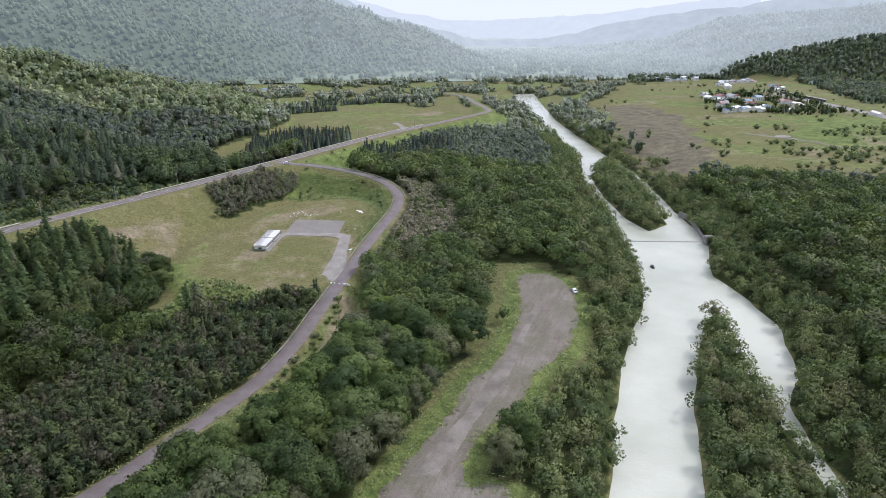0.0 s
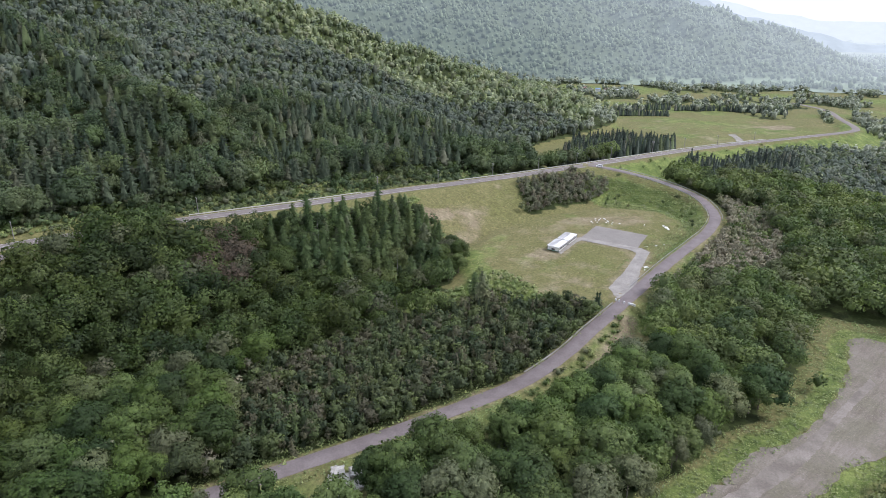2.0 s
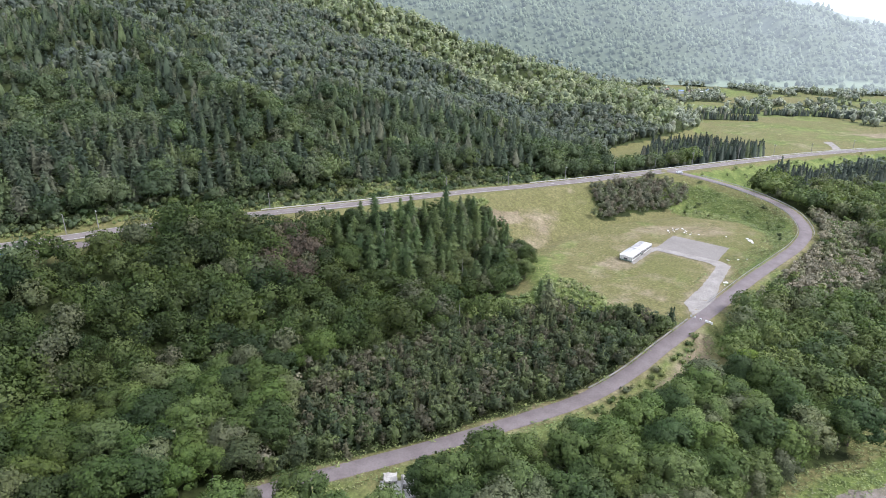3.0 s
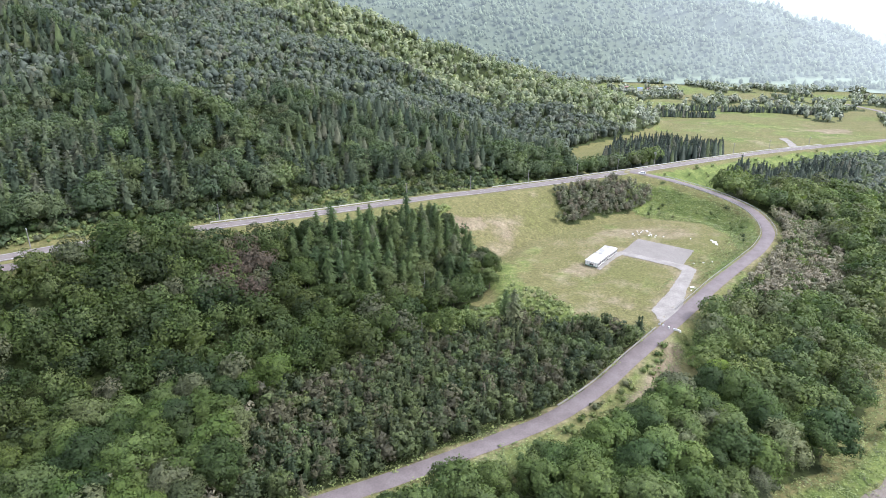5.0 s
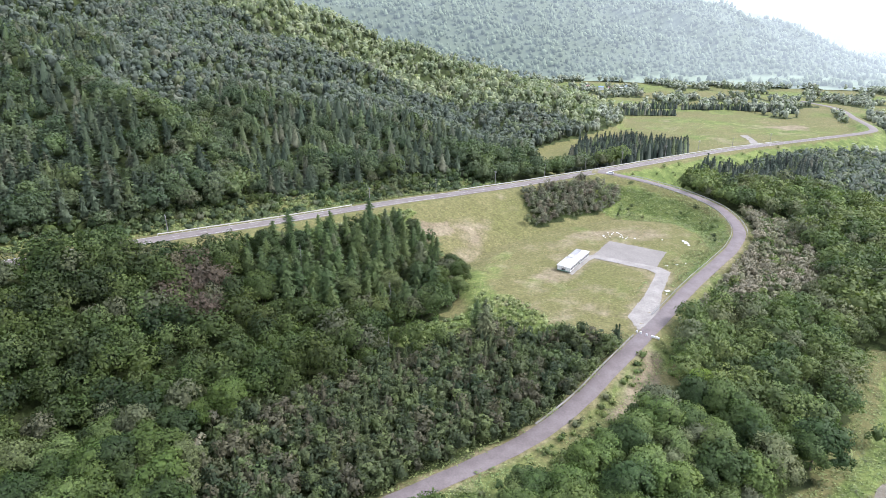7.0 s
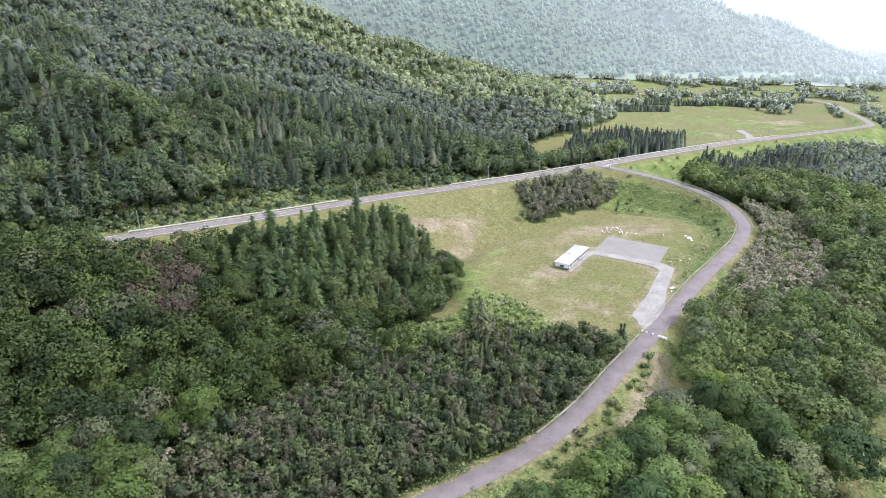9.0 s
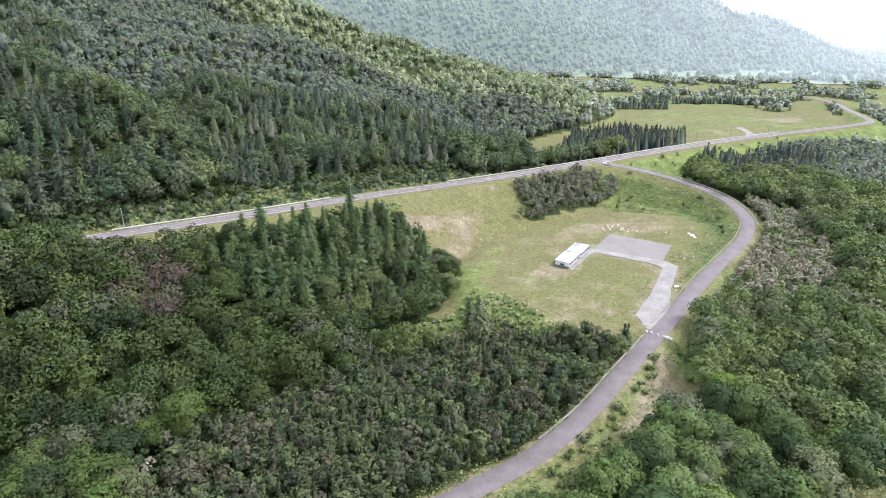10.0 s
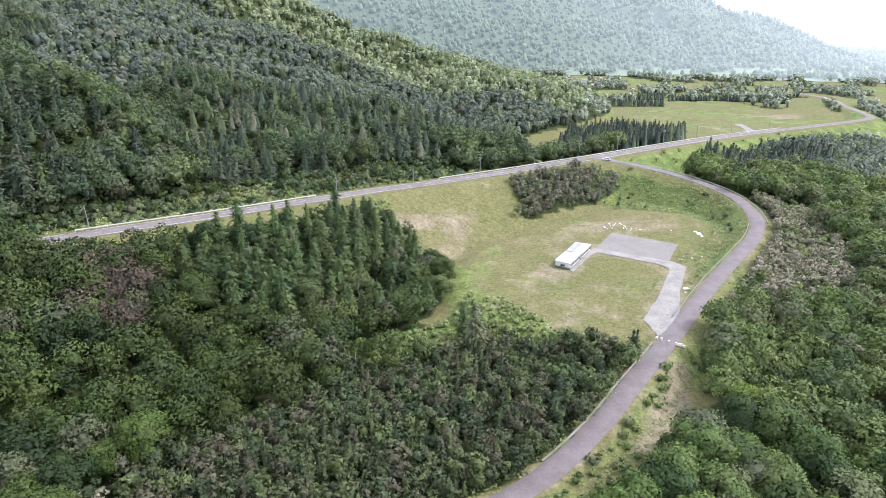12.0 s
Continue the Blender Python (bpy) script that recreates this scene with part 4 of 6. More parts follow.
def conifer_crown(rng, height_m, width, whorls, arms, bare=0.2, sprays=5, size=0.6, blunt=0.6, core=0.16):
    """Tiers of level, drooping boughs round a straight stem, shorter towards the top, each set with feathery sprays."""
    f = np.repeat((np.arange(whorls) + 0.3) / whorls, arms)
    keep = rng.rand(len(f)) < 1.0 - 0.45 * f
    f = f[keep] + rng.uniform(-0.22, 0.22, keep.sum()) / whorls
    n = len(f)
    a = rng.uniform(0, 6.283, n)
    full = (width / 2 * (1 - np.clip(f, 0, 0.99)) ** blunt * np.minimum(1, 0.75 + f * 2.5) + 0.2) * rng.uniform(0.55, 1.15, n)
    z = height_m * (bare + (1 - bare) * f)
    out = np.stack([np.cos(a), np.sin(a), 0 * a], 1)
    side = np.stack([-np.sin(a), np.cos(a), 0 * a], 1)
    up = np.array([0, 0, 1.0])
    drop = full * rng.uniform(0.0, 0.32, n)
    rep = np.repeat(np.arange(n), sprays)
    s = np.tile((np.arange(sprays) + 0.6) / sprays, n) ** 0.7 * rng.uniform(0.85, 1.1, n * sprays)
    pos = out[rep] * (full[rep] * s)[:, None] + up * (z[rep] - drop[rep] * s ** 1.4 + rng.uniform(-0.15, 0.15, len(rep)))[:, None] + side[rep] * (rng.uniform(-0.3, 0.3, len(rep)) * full[rep])[:, None]
    nor = unit(out[rep] * 0.3 + up * 0.8 + rng.normal(size=(len(rep), 3)) * 0.3)
    along_ = unit(out[rep] + side[rep] * rng.uniform(-0.7, 0.7, (len(rep), 1)))
    along_ = unit(along_ - nor * np.sum(along_ * nor, axis=1)[:, None])
    across = np.cross(nor, along_)
    q = (size * rng.uniform(0.6, 1.3, len(rep)) * (0.6 + 0.4 * full[rep] / full.max()))[:, None]
    v = np.stack([pos + along_ * q, pos - along_ * q * 0.8 + across * q * 0.42, pos - along_ * q * 0.8 - across * q * 0.42], 1).reshape(-1, 3)
    soft = unit(out[rep] * (0.35 + 0.5 * s[:, None]) + up * 0.6 + nor * 0.35)
    boughs = facing_out(v, np.arange(len(v)).reshape(-1, 3), np.repeat(soft, 3, axis=0))
    top = tapered([(0, 0, height_m * 0.84), (0.05, 0, height_m * 1.03)], [0.2, 0.02], 4)
    fs = np.array([0.0, 0.12, 0.4, 0.7, 0.94])
    iv, it, inn = tapered([(0, 0, height_m * (bare + (1 - bare) * g)) for g in fs], [width * core * w for w in (0.5, 1.0, 0.74, 0.42, 0.05)], 6)
    inner = (iv, it, unit(inn * 0.6 + up * 0.7))
    return joined([boughs, inner, top])


def conifer_stem(height_m):
    return tapered([(0, 0, -0.6), (0, 0, height_m * 0.5), (0, 0, height_m * 0.95)], [0.2, 0.13, 0.03], 6)


def far_crown(rng, height_m, width, masses, leaves, size):
    """A tree some hundred metres away: a few rounded masses of foliage with leafy facets over them."""
    pieces = [ball(rng, (0, 0, height_m * 0.45), (width * 0.3, width * 0.3, height_m * 0.42), 1, 0.16)]
    for k in range(masses):
        a = k * 6.283 / masses + rng.uniform(-0.8, 0.8)
        r = width * rng.uniform(0.18, 0.3)
        q = width * rng.uniform(0.2, 0.28)
        pieces.append(ball(rng, (math.cos(a) * r, math.sin(a) * r, height_m * rng.uniform(0.5, 0.75)), (q, q, q * 0.85), 1, 0.2))
    if leaves:
        pieces.append(leaf_cards(rng, leaves, size, (0, 0, height_m * 0.5), (width * 0.44, width * 0.44, height_m * 0.48), 0.6, 0.0))
    return joined(pieces)


def dome(rng, height_m, width):
    """A low rounded tussock."""
    n = 5
    v = [(math.cos(6.283 * i / n) * width / 2 * rng.uniform(0.8, 1.2), math.sin(6.283 * i / n) * width / 2 * rng.uniform(0.8, 1.2), -1) for i in range(n)]
    v += [(math.cos(6.283 * i / n + 0.6) * width * 0.36 * rng.uniform(0.7, 1.2), math.sin(6.283 * i / n + 0.6) * width * 0.36 * rng.uniform(0.7, 1.2), height_m * rng.uniform(0.6, 0.8)) for i in range(n)]
    v.append((rng.uniform(-0.1, 0.1) * width, rng.uniform(-0.1, 0.1) * width, height_m))
    t = []
    for i in range(n):
        j = (i + 1) % n
        t += [(i, j, n + i), (j, n + j, n + i), (n + i, n + j, 2 * n)]
    v = np.array(v, float)
    return facing_out(v, np.array(t), unit(v * np.array([1, 1, 0]) + np.array([0, 0, width * 0.5])))


def weed_mat(rng, tall, width, leaves):
    """A low spreading cushion of weeds."""
    return leaf_cards(rng, leaves, 0.38, (0, 0, 0), (width * 0.5, width * 0.5, tall), 0.45, 0.1, (0, 0, 1.1))


def scattered(rng, x0, x1, y0, y1, gap):
    """Places on a loose grid, each moved at random."""
    x, y = np.meshgrid(np.arange(x0, x1, gap), np.arange(y0, y1, gap))
    x = x + rng.uniform(-0.42, 0.42, x.shape) * gap
    y = y + rng.uniform(-0.42, 0.42, y.shape) * gap
    return x.ravel(), y.ravel()


def seen_side(x, y):
    """The valley's stretch that is planted: a wedge cut to fit the camera's view."""
    a = np.degrees(np.arctan2(x, y - 15))
    return (a > -64) & (a < 50) & (y > 95)


def stuff(name, rng, kinds, x, y, material, label, low=0.75, high=1.25, category="trees", sink=0.2):
    """Many trees in one mesh: each place takes one of the kinds, turned and scaled, with a tone of its own."""
    z = height(x, y)
    pick = rng.randint(0, len(kinds), len(x))
    vs, ts, ns, tones, k = [], [], [], [], 0
    for i, (v, t, n) in enumerate(kinds):
        m = np.where(pick == i)[0]
        if not len(m):
            continue
        a, s = rng.uniform(0, 6.283, len(m)), rng.uniform(low, high, len(m))
        sw = s * rng.uniform(0.85, 1.15, len(m))
        ca, sa_ = np.cos(a)[:, None], np.sin(a)[:, None]
        px = (v[None, :, 0] * ca - v[None, :, 1] * sa_) * sw[:, None] + x[m][:, None]
        py = (v[None, :, 0] * sa_ + v[None, :, 1] * ca) * sw[:, None] + y[m][:, None]
        pz = v[None, :, 2] * s[:, None] + z[m][:, None] - sink
        vs.append(np.stack([px, py, pz], -1).reshape(-1, 3))
        ns.append(np.stack([n[None, :, 0] * ca - n[None, :, 1] * sa_, n[None, :, 0] * sa_ + n[None, :, 1] * ca, np.repeat(n[None, :, 2], len(m), 0)], -1).reshape(-1, 3))
        ts.append((t[None] + (np.arange(len(m)) * len(v))[:, None, None]).reshape(-1, 3) + k)
        tones.append(np.repeat(rng.uniform(0, 1, len(m)), len(v)))
        k += len(m) * len(v)
    ob = new(name, mesh_of(name, np.vstack(vs), np.vstack(ts), material, np.concatenate(tones), normals=np.vstack(ns)))
    return tagged(ob, label, category, kind="stuff")


rng = np.random.RandomState(7)
near_kinds = [broadleaf_crown(rng, 13, rng.uniform(8.5, 11), 26, 150, 0.39, 0.58) for _ in range(8)]
wood_kinds = [broadleaf_crown(rng, 13, rng.uniform(8.5, 11), 15, 46, 0.62, 0, 0.2, 0.22, -0.3) for _ in range(6)]
mid_kinds = [broadleaf_crown(rng, 10.5, rng.uniform(7, 9), 8, 30, 0.72, 0, 0.2, 0.26, 0.0) for _ in range(6)]
far_kinds = [far_crown(rng, 10.5, rng.uniform(7, 9), 1, 20, 1.35) for _ in range(7)]
valley_kinds = [far_crown(rng, 9, rng.uniform(6.5, 9.5), 1, 14, 1.6) for _ in range(7)]
remote_kinds = [far_crown(rng, 9, rng.uniform(9, 12), 0, 0, 1) for _ in range(8)] + [lump(rng, (0, 0, 4), 2.8, 2.6) for _ in range(3)]
mat_kinds = [weed_mat(rng, 0.6, rng.uniform(1.8, 2.6), 14) for _ in range(5)]
larch_near = [conifer_crown(rng, rng.uniform(14, 17), rng.uniform(7, 9.5), 16, 10, 0.2, 9, 0.75) for _ in range(8)]
larch_mid = [conifer_crown(rng, rng.uniform(10, 13), rng.uniform(6, 8), 8, 7, 0.15, 3, 1.15, 0.45, 0.3) for _ in range(10)]
spruce_kinds = [conifer_crown(rng, rng.uniform(12, 14.5), rng.uniform(6, 7.6), 10, 8, 0.0, 3, 1.05, 0.9, 0.3) for _ in range(8)]
hedge_kinds = [conifer_crown(rng, 9, 5, 6, 5, 0.02, 2, 1.2, 0.6, 0.36) for _ in range(3)]
young_kinds = [broadleaf_crown(rng, 5.2, rng.uniform(2.5, 3.3), 6, 24, 0.4, 0, 0.08, 0.24, -0.4) for _ in range(9)]
young_conifers = [conifer_crown(rng, 5.2, rng.uniform(2.2, 2.9), 8, 6, 0.05, 3, 0.5, 0.8, 0.2) for _ in range(5)]
hill_larches = [conifer_crown(rng, rng.uniform(11.5, 14.5), rng.uniform(6.5, 8.5), 11, 8, 0.2, 5, 0.95, 0.48, 0.24) for _ in range(7)]
bank_kinds = [broadleaf_crown(rng, 7.5, rng.uniform(5, 6.6), 8, 28, 0.5, 0, 0.02, 0.25, -0.3) for _ in range(6)]
bush_kinds = [far_crown(rng, 1.6, rng.uniform(1.8, 2.6), 0, 26, 0.42) for _ in range(5)]


def reach(x, y):
    return np.hypot(x, y - 75)


# the near wood: trees of their own
x, y = scattered(rng, -200, 150, 100, 330, 6.4)
kind = zone(x, y)
keep = seen_side(x, y) & (kind == 1) & (reach(x, y) < 235) & ~by_water(x, y)
x, y = x[keep], y[keep]
order = np.argsort(reach(x, y))
own, rest = order[:260], order[260:]
bank = rest[(x[rest] > 0)]
rest = rest[(x[rest] <= 0)]
stuff("river_wood_near", rng, wood_kinds, x[bank], y[bank], BANK_LEAF_LIT, "dense broadleaf wood between lane and river", 0.65, 1.05)
trunk_mesh = [plant("trunk", broadleaf_trunk(rng, 13), BARK) for _ in near_kinds]
crown_mesh = [plant("crown", q, LEAF) for q in near_kinds]
bank_mesh = [plant("crown", q, LEAF_BANK_LIT) for q in near_kinds]
zz = height(x[own], y[own])
to_lane = to_line(x[own], y[own], LANE)[0]
for j, (px, py, pz) in enumerate(zip(x[own], y[own], zz)):
    k = rng.randint(len(near_kinds))
    s = rng.uniform(0.7, 1.15)
    tree = empty("broadleaf_tree", pose(px, py, pz, 0, 0, rng.uniform(0, 360)) @ Matrix.Scale(s, 4), "green leafy broadleaf tree in the dense valley wood", "tree", "broadleaf trees of the near wood")
    for nm, me in (("trunk", trunk_mesh[k]), ("crown", bank_mesh[k] if to_lane[j] < 0 else crown_mesh[k])):
        ob = new(nm, me)
        ob.parent = tree
stuff("broadleaf_wood_near", rng, wood_kinds, x[rest], y[rest], LEAF_STUFF, "dense green broadleaf wood on the valley floor", 0.65, 1.1)

# the larch grove between road and lane
x, y = scattered(rng, -185, -50, 222, 335, 5.3)
keep = (zone(x, y) == 2) & (to_line(x, y, MAIN_ROAD)[0] < 0)
x, y = x[keep], y[keep]
mixed_in = (waves(x, y, 26, 37) + rng.uniform(-0.5, 0.5, len(x)) > 0.5) | (in_poly(x, y, GROVE) < 4) & (rng.rand(len(x)) < 0.35)
for px, py, pz in zip(x[mixed_in], y[mixed_in], height(x[mixed_in], y[mixed_in])):
    k = rng.randint(len(near_kinds))
    tree = empty("broadleaf_tree", pose(px, py, pz, 0, 0, rng.uniform(0, 360)) @ Matrix.Scale(rng.uniform(0.55, 0.95), 4), "green leafy broadleaf tree among the larches", "tree", "broadleaf trees of the near wood")
    for nm, me in (("trunk", trunk_mesh[k]), ("crown", crown_mesh[k])):
        ob = new(nm, me)
        ob.parent = tree
x, y = x[~mixed_in], y[~mixed_in]
by_road = np.interp(-to_line(x, y, MAIN_ROAD)[0], [10, 35], [0.72, 1.0])
stem_mesh = [plant("trunk", conifer_stem(16), BARK) for _ in larch_near]
bough_mesh = [plant("crown", q, NEEDLE) for q in larch_near]
for px, py, pz, low_ in zip(x[:300], y[:300], height(x[:300], y[:300]), by_road):
    k = rng.randint(len(larch_near))
    tree = empty("larch_tree", pose(px, py, pz, 0, 0, rng.uniform(0, 360)) @ Matrix.Scale(rng.uniform(0.55, 1.15) * low_, 4), "tall dark green larch in a close grove", "tree", "larches of the grove")
    for nm, me in (("trunk", stem_mesh[k]), ("crown", bough_mesh[k])):
        ob = new(nm, me)
        ob.parent = tree

# the young plantation beside the lane, the thicket behind the field, the browning strip at the bend
x, y = scattered(rng, -114, 0, 145, 430, 2.4)
k = zone(x, y)
m = (k == 4) & (y < 300)
stuff("young_alder_plantation", rng, young_kinds + young_conifers[:4], x[m], y[m], YOUNG, "dense young grey-green alders beside the lane", 0.75, 1.6)
m = (k == 4) & (y > 300)
stuff("alder_thicket", rng, young_kinds, x[m], y[m], THICKET, "grey-green thicket on the bank behind the field", 0.45, 1.2)
x, y = scattered(rng, 10, 74, 290, 428, 2.9)
m = zone(x, y) == 5
green_in = m & (rng.rand(len(x)) < 0.22)
stuff("green_among_browning", rng, young_kinds, x[green_in], y[green_in], BANK_LEAF_LIT, "green young trees among the browning ones", 0.8, 1.5)
m &= ~green_in
stuff("browning_thicket", rng, young_kinds, x[m], y[m], BROWNISH, "greyish-brown young trees beside the lane's bend", 0.9, 1.5)

# middle distance
x, y = scattered(rng, -700, 420, 100, 640, 6.2)
k, r = zone(x, y), reach(x, y)
ok = seen_side(x, y)
taken = (r < 235) & (y < 330) & (x > -200) & (x < 150)
m = ok & (k == 1) & ~taken & (r < 400) & (x < -40)
stuff("broadleaf_wood_middle", rng, mid_kinds, x[m], y[m], HILL_LEAF, "broadleaf wood on the hill slopes", 0.65, 1.3)
m = ok & (k == 1) & ~taken & (r < 420) & (x >= -40) & ~by_water(x, y)
stuff("river_wood", rng, mid_kinds, x[m], y[m], BANK_LEAF_LIT, "mixed broadleaf wood along the river banks", 0.8, 1.4)
m = ok & ~by_water(x, y) & ((k == 1) & (((x < -40) & (r >= 400)) | (r >= 420)) | (k == 2) & (r >= 600))
stuff("broadleaf_wood_upper", rng, far_kinds, x[m], y[m], UPPER_HAZED_LEAF, "broadleaf wood on the upper slopes", 0.75, 1.15)
m = ok & (k == 2) & (to_line(x, y, MAIN_ROAD)[0] > 0) & (r < 600)
leafy = waves(x, y, 42, 39) + rng.uniform(-0.6, 0.6, len(x)) > 0.42
for nm, kinds_, sel in (("broadleaf_at_hill_foot", wood_kinds, m & leafy & (r < 330)), ("broadleaf_among_larches", mid_kinds, m & leafy & (r >= 330))):
    stuff(nm, rng, kinds_, x[sel], y[sel], HILL_LEAF, "broadleaf trees among the hillside larches", 0.7, 1.2)
m &= ~leafy
near_hill = m & (r < 330)
stuff("larch_wood_at_hill_foot", rng, hill_larches, x[near_hill], y[near_hill], NEEDLE_STUFF, "tall larch wood at the foot of the hill", 0.8, 1.25)
m &= ~near_hill
stuff("larch_wood_on_hill", rng, larch_mid, x[m], y[m], NEEDLE_STUFF, "tall larch and pine wood on the steep hillside")
x, y = scattered(rng, -175, -50, 800, 950, 4.6)
d, _ = to_line(x, y, CREST)
m = (np.abs(d + 6) < 15 + 5 * waves(x, y, 40, 98)) & (x < -62)
stuff("ridge_spruces", rng, hedge_kinds, x[m], y[m], SPRUCE, "dark spruces on the low end of the ridge", 0.9, 1.4)
x, y = scattered(rng, -66, 106, 428, 642, 3.9)
m = zone(x, y) == 3
stuff("spruce_stand", rng, spruce_kinds, x[m], y[m], SPRUCE, "close dark spruce stand beside the road", 0.75, 1.15)

# far woods
x, y = scattered(rng, -950, 1500, 640, 1270, 9.7)
k = zone(x, y)
m = seen_side(x, y) & (k > 0) & ((x < 420) | (y > 640))
ridge = m & (x < -60) & (y < 1000)
stuff("ridge_wood", rng, valley_kinds, x[ridge], y[ridge], RIDGE_LIT_LEAF, "green broadleaf wood along the ridge, sunlight painted into its leaves", 0.75, 1.5)
m &= ~ridge
side_hill = m & (x > 600)
stuff("side_hill_wood", rng, valley_kinds + hedge_kinds, x[side_hill], y[side_hill], RIGHT_HILL_LEAF, "mixed dark wood on the hill beyond the village", 0.8, 1.5)
m &= ~side_hill
stuff("far_wood", rng, valley_kinds, x[m], y[m], FAR_HAZED_LEAF, "far broadleaf wood along the valley", 0.6, 1.3)
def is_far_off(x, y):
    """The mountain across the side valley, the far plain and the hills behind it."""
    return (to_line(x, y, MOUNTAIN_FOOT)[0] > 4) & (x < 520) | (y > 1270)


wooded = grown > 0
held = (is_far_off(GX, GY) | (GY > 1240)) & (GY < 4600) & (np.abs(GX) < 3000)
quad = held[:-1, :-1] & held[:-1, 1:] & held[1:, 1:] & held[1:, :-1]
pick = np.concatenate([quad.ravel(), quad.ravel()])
# Far ground and trees: the haze before them is painted into their emission.
tagged(new("glow_hazed_slopes", mesh_of("glow_hazed_slopes", np.stack([GX.ravel(), GY.ravel(), GZ.ravel() + np.where(wooded, 2.5, 0.8).ravel()], 1), tris[pick], HAZE_GLOW_WOOD, np.where(wooded, 0.1, 1.0).ravel(), smooth=True)),
       "wooded ground of the far slopes and plain, haze painted in as glow", "hills", kind="structure")
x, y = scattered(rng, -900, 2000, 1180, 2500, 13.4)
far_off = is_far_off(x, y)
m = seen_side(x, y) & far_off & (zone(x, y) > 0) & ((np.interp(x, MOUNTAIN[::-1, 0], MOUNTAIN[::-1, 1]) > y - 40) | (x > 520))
stuff("glow_hazed_wood", rng, remote_kinds, x[m], y[m], HAZE_GLOW_WOOD, "wooded mountain slopes far across the valley, haze painted in as glow", 0.8, 1.75)
x, y = scattered(rng, -260, -20, 100, 480, 2.0)
m = seen_side(x, y) & (zone(x, y) == 6)
stuff("weed_shrubs", rng, bush_kinds, x[m], y[m], WEED, "low green shrubs and weeds on the verge", 0.5, 1.3, "shrubs")
x, y = scattered(rng, -200, 150, 100, 330, 7.0)
m = seen_side(x, y) & (zone(x, y) == 1) & (reach(x, y) < 235)
stuff("undergrowth", rng, bush_kinds, x[m], y[m], LEAF_STUFF, "shrubby undergrowth between the near trees", 0.8, 1.7, "shrubs")
x, y = scattered(rng, -260, -60, 130, 420, 2.7)
d, _ = to_line(x, y, MAIN_ROAD)
foot_u, _ = to_line(x, y, FOOT)
m = seen_side(x, y) & ((zone(x, y) == 6) | (np.abs(foot_u) < 14)) & (d > 9.5) & (waves(x, y, 24, 97) + rng.uniform(-0.6, 0.6, len(x)) > -0.35)
stuff("hill_foot_shrubs", rng, bush_kinds, x[m], y[m], HILL_LEAF, "dull green shrubs at the foot of the hill", 0.7, 2.4, "shrubs")
x, y = scattered(rng, 30, 330, 100, 720, 5.0)
m = seen_side(x, y) & (zone(x, y) == 1) & by_water(x, y)
stuff("riverside_trees", rng, bank_kinds, x[m], y[m], WILLOW, "low willows and alders along the water", 0.65, 1.2)

x, y = scattered(rng, -185, -50, 222, 335, 4.2)
m = (zone(x, y) == 2) & (to_line(x, y, MAIN_ROAD)[0] < 0)
stuff("grove_undergrowth", rng, young_kinds, x[m], y[m], LEAF_STUFF, "leafy undergrowth between the larches", 0.6, 1.5, "shrubs")


# ---- things ----
def ground_at(x, y):
    return float(height(np.array([x]), np.array([y]))[0])


def along(line, s0, s1, gap, offset):
    """Places along a line from the length s0 to s1, moved to its left by offset: x, y, z and heading."""
    p = np.asarray(line)
    run = np.concatenate([[0], np.cumsum(np.linalg.norm(np.diff(p[:, :2], axis=0), axis=1))])
    out = []
    for s in np.arange(s0, s1, gap):
        q = [np.interp(s, run, p[:, k]) for k in range(3)]
        r = [np.interp(s + 1, run, p[:, k]) for k in range(2)]
        a = math.atan2(r[1] - q[1], r[0] - q[0])
        out.append((q[0] - math.sin(a) * offset, q[1] + math.cos(a) * offset, q[2], a))
    return out


def length_at(line, y):
    """The length along a line at which it first reaches y."""
    p = np.asarray(line)
    run = np.concatenate([[0], np.cumsum(np.linalg.norm(np.diff(p[:, :2], axis=0), axis=1))])
    return float(run[np.argmax(p[:, 1] >= y)])


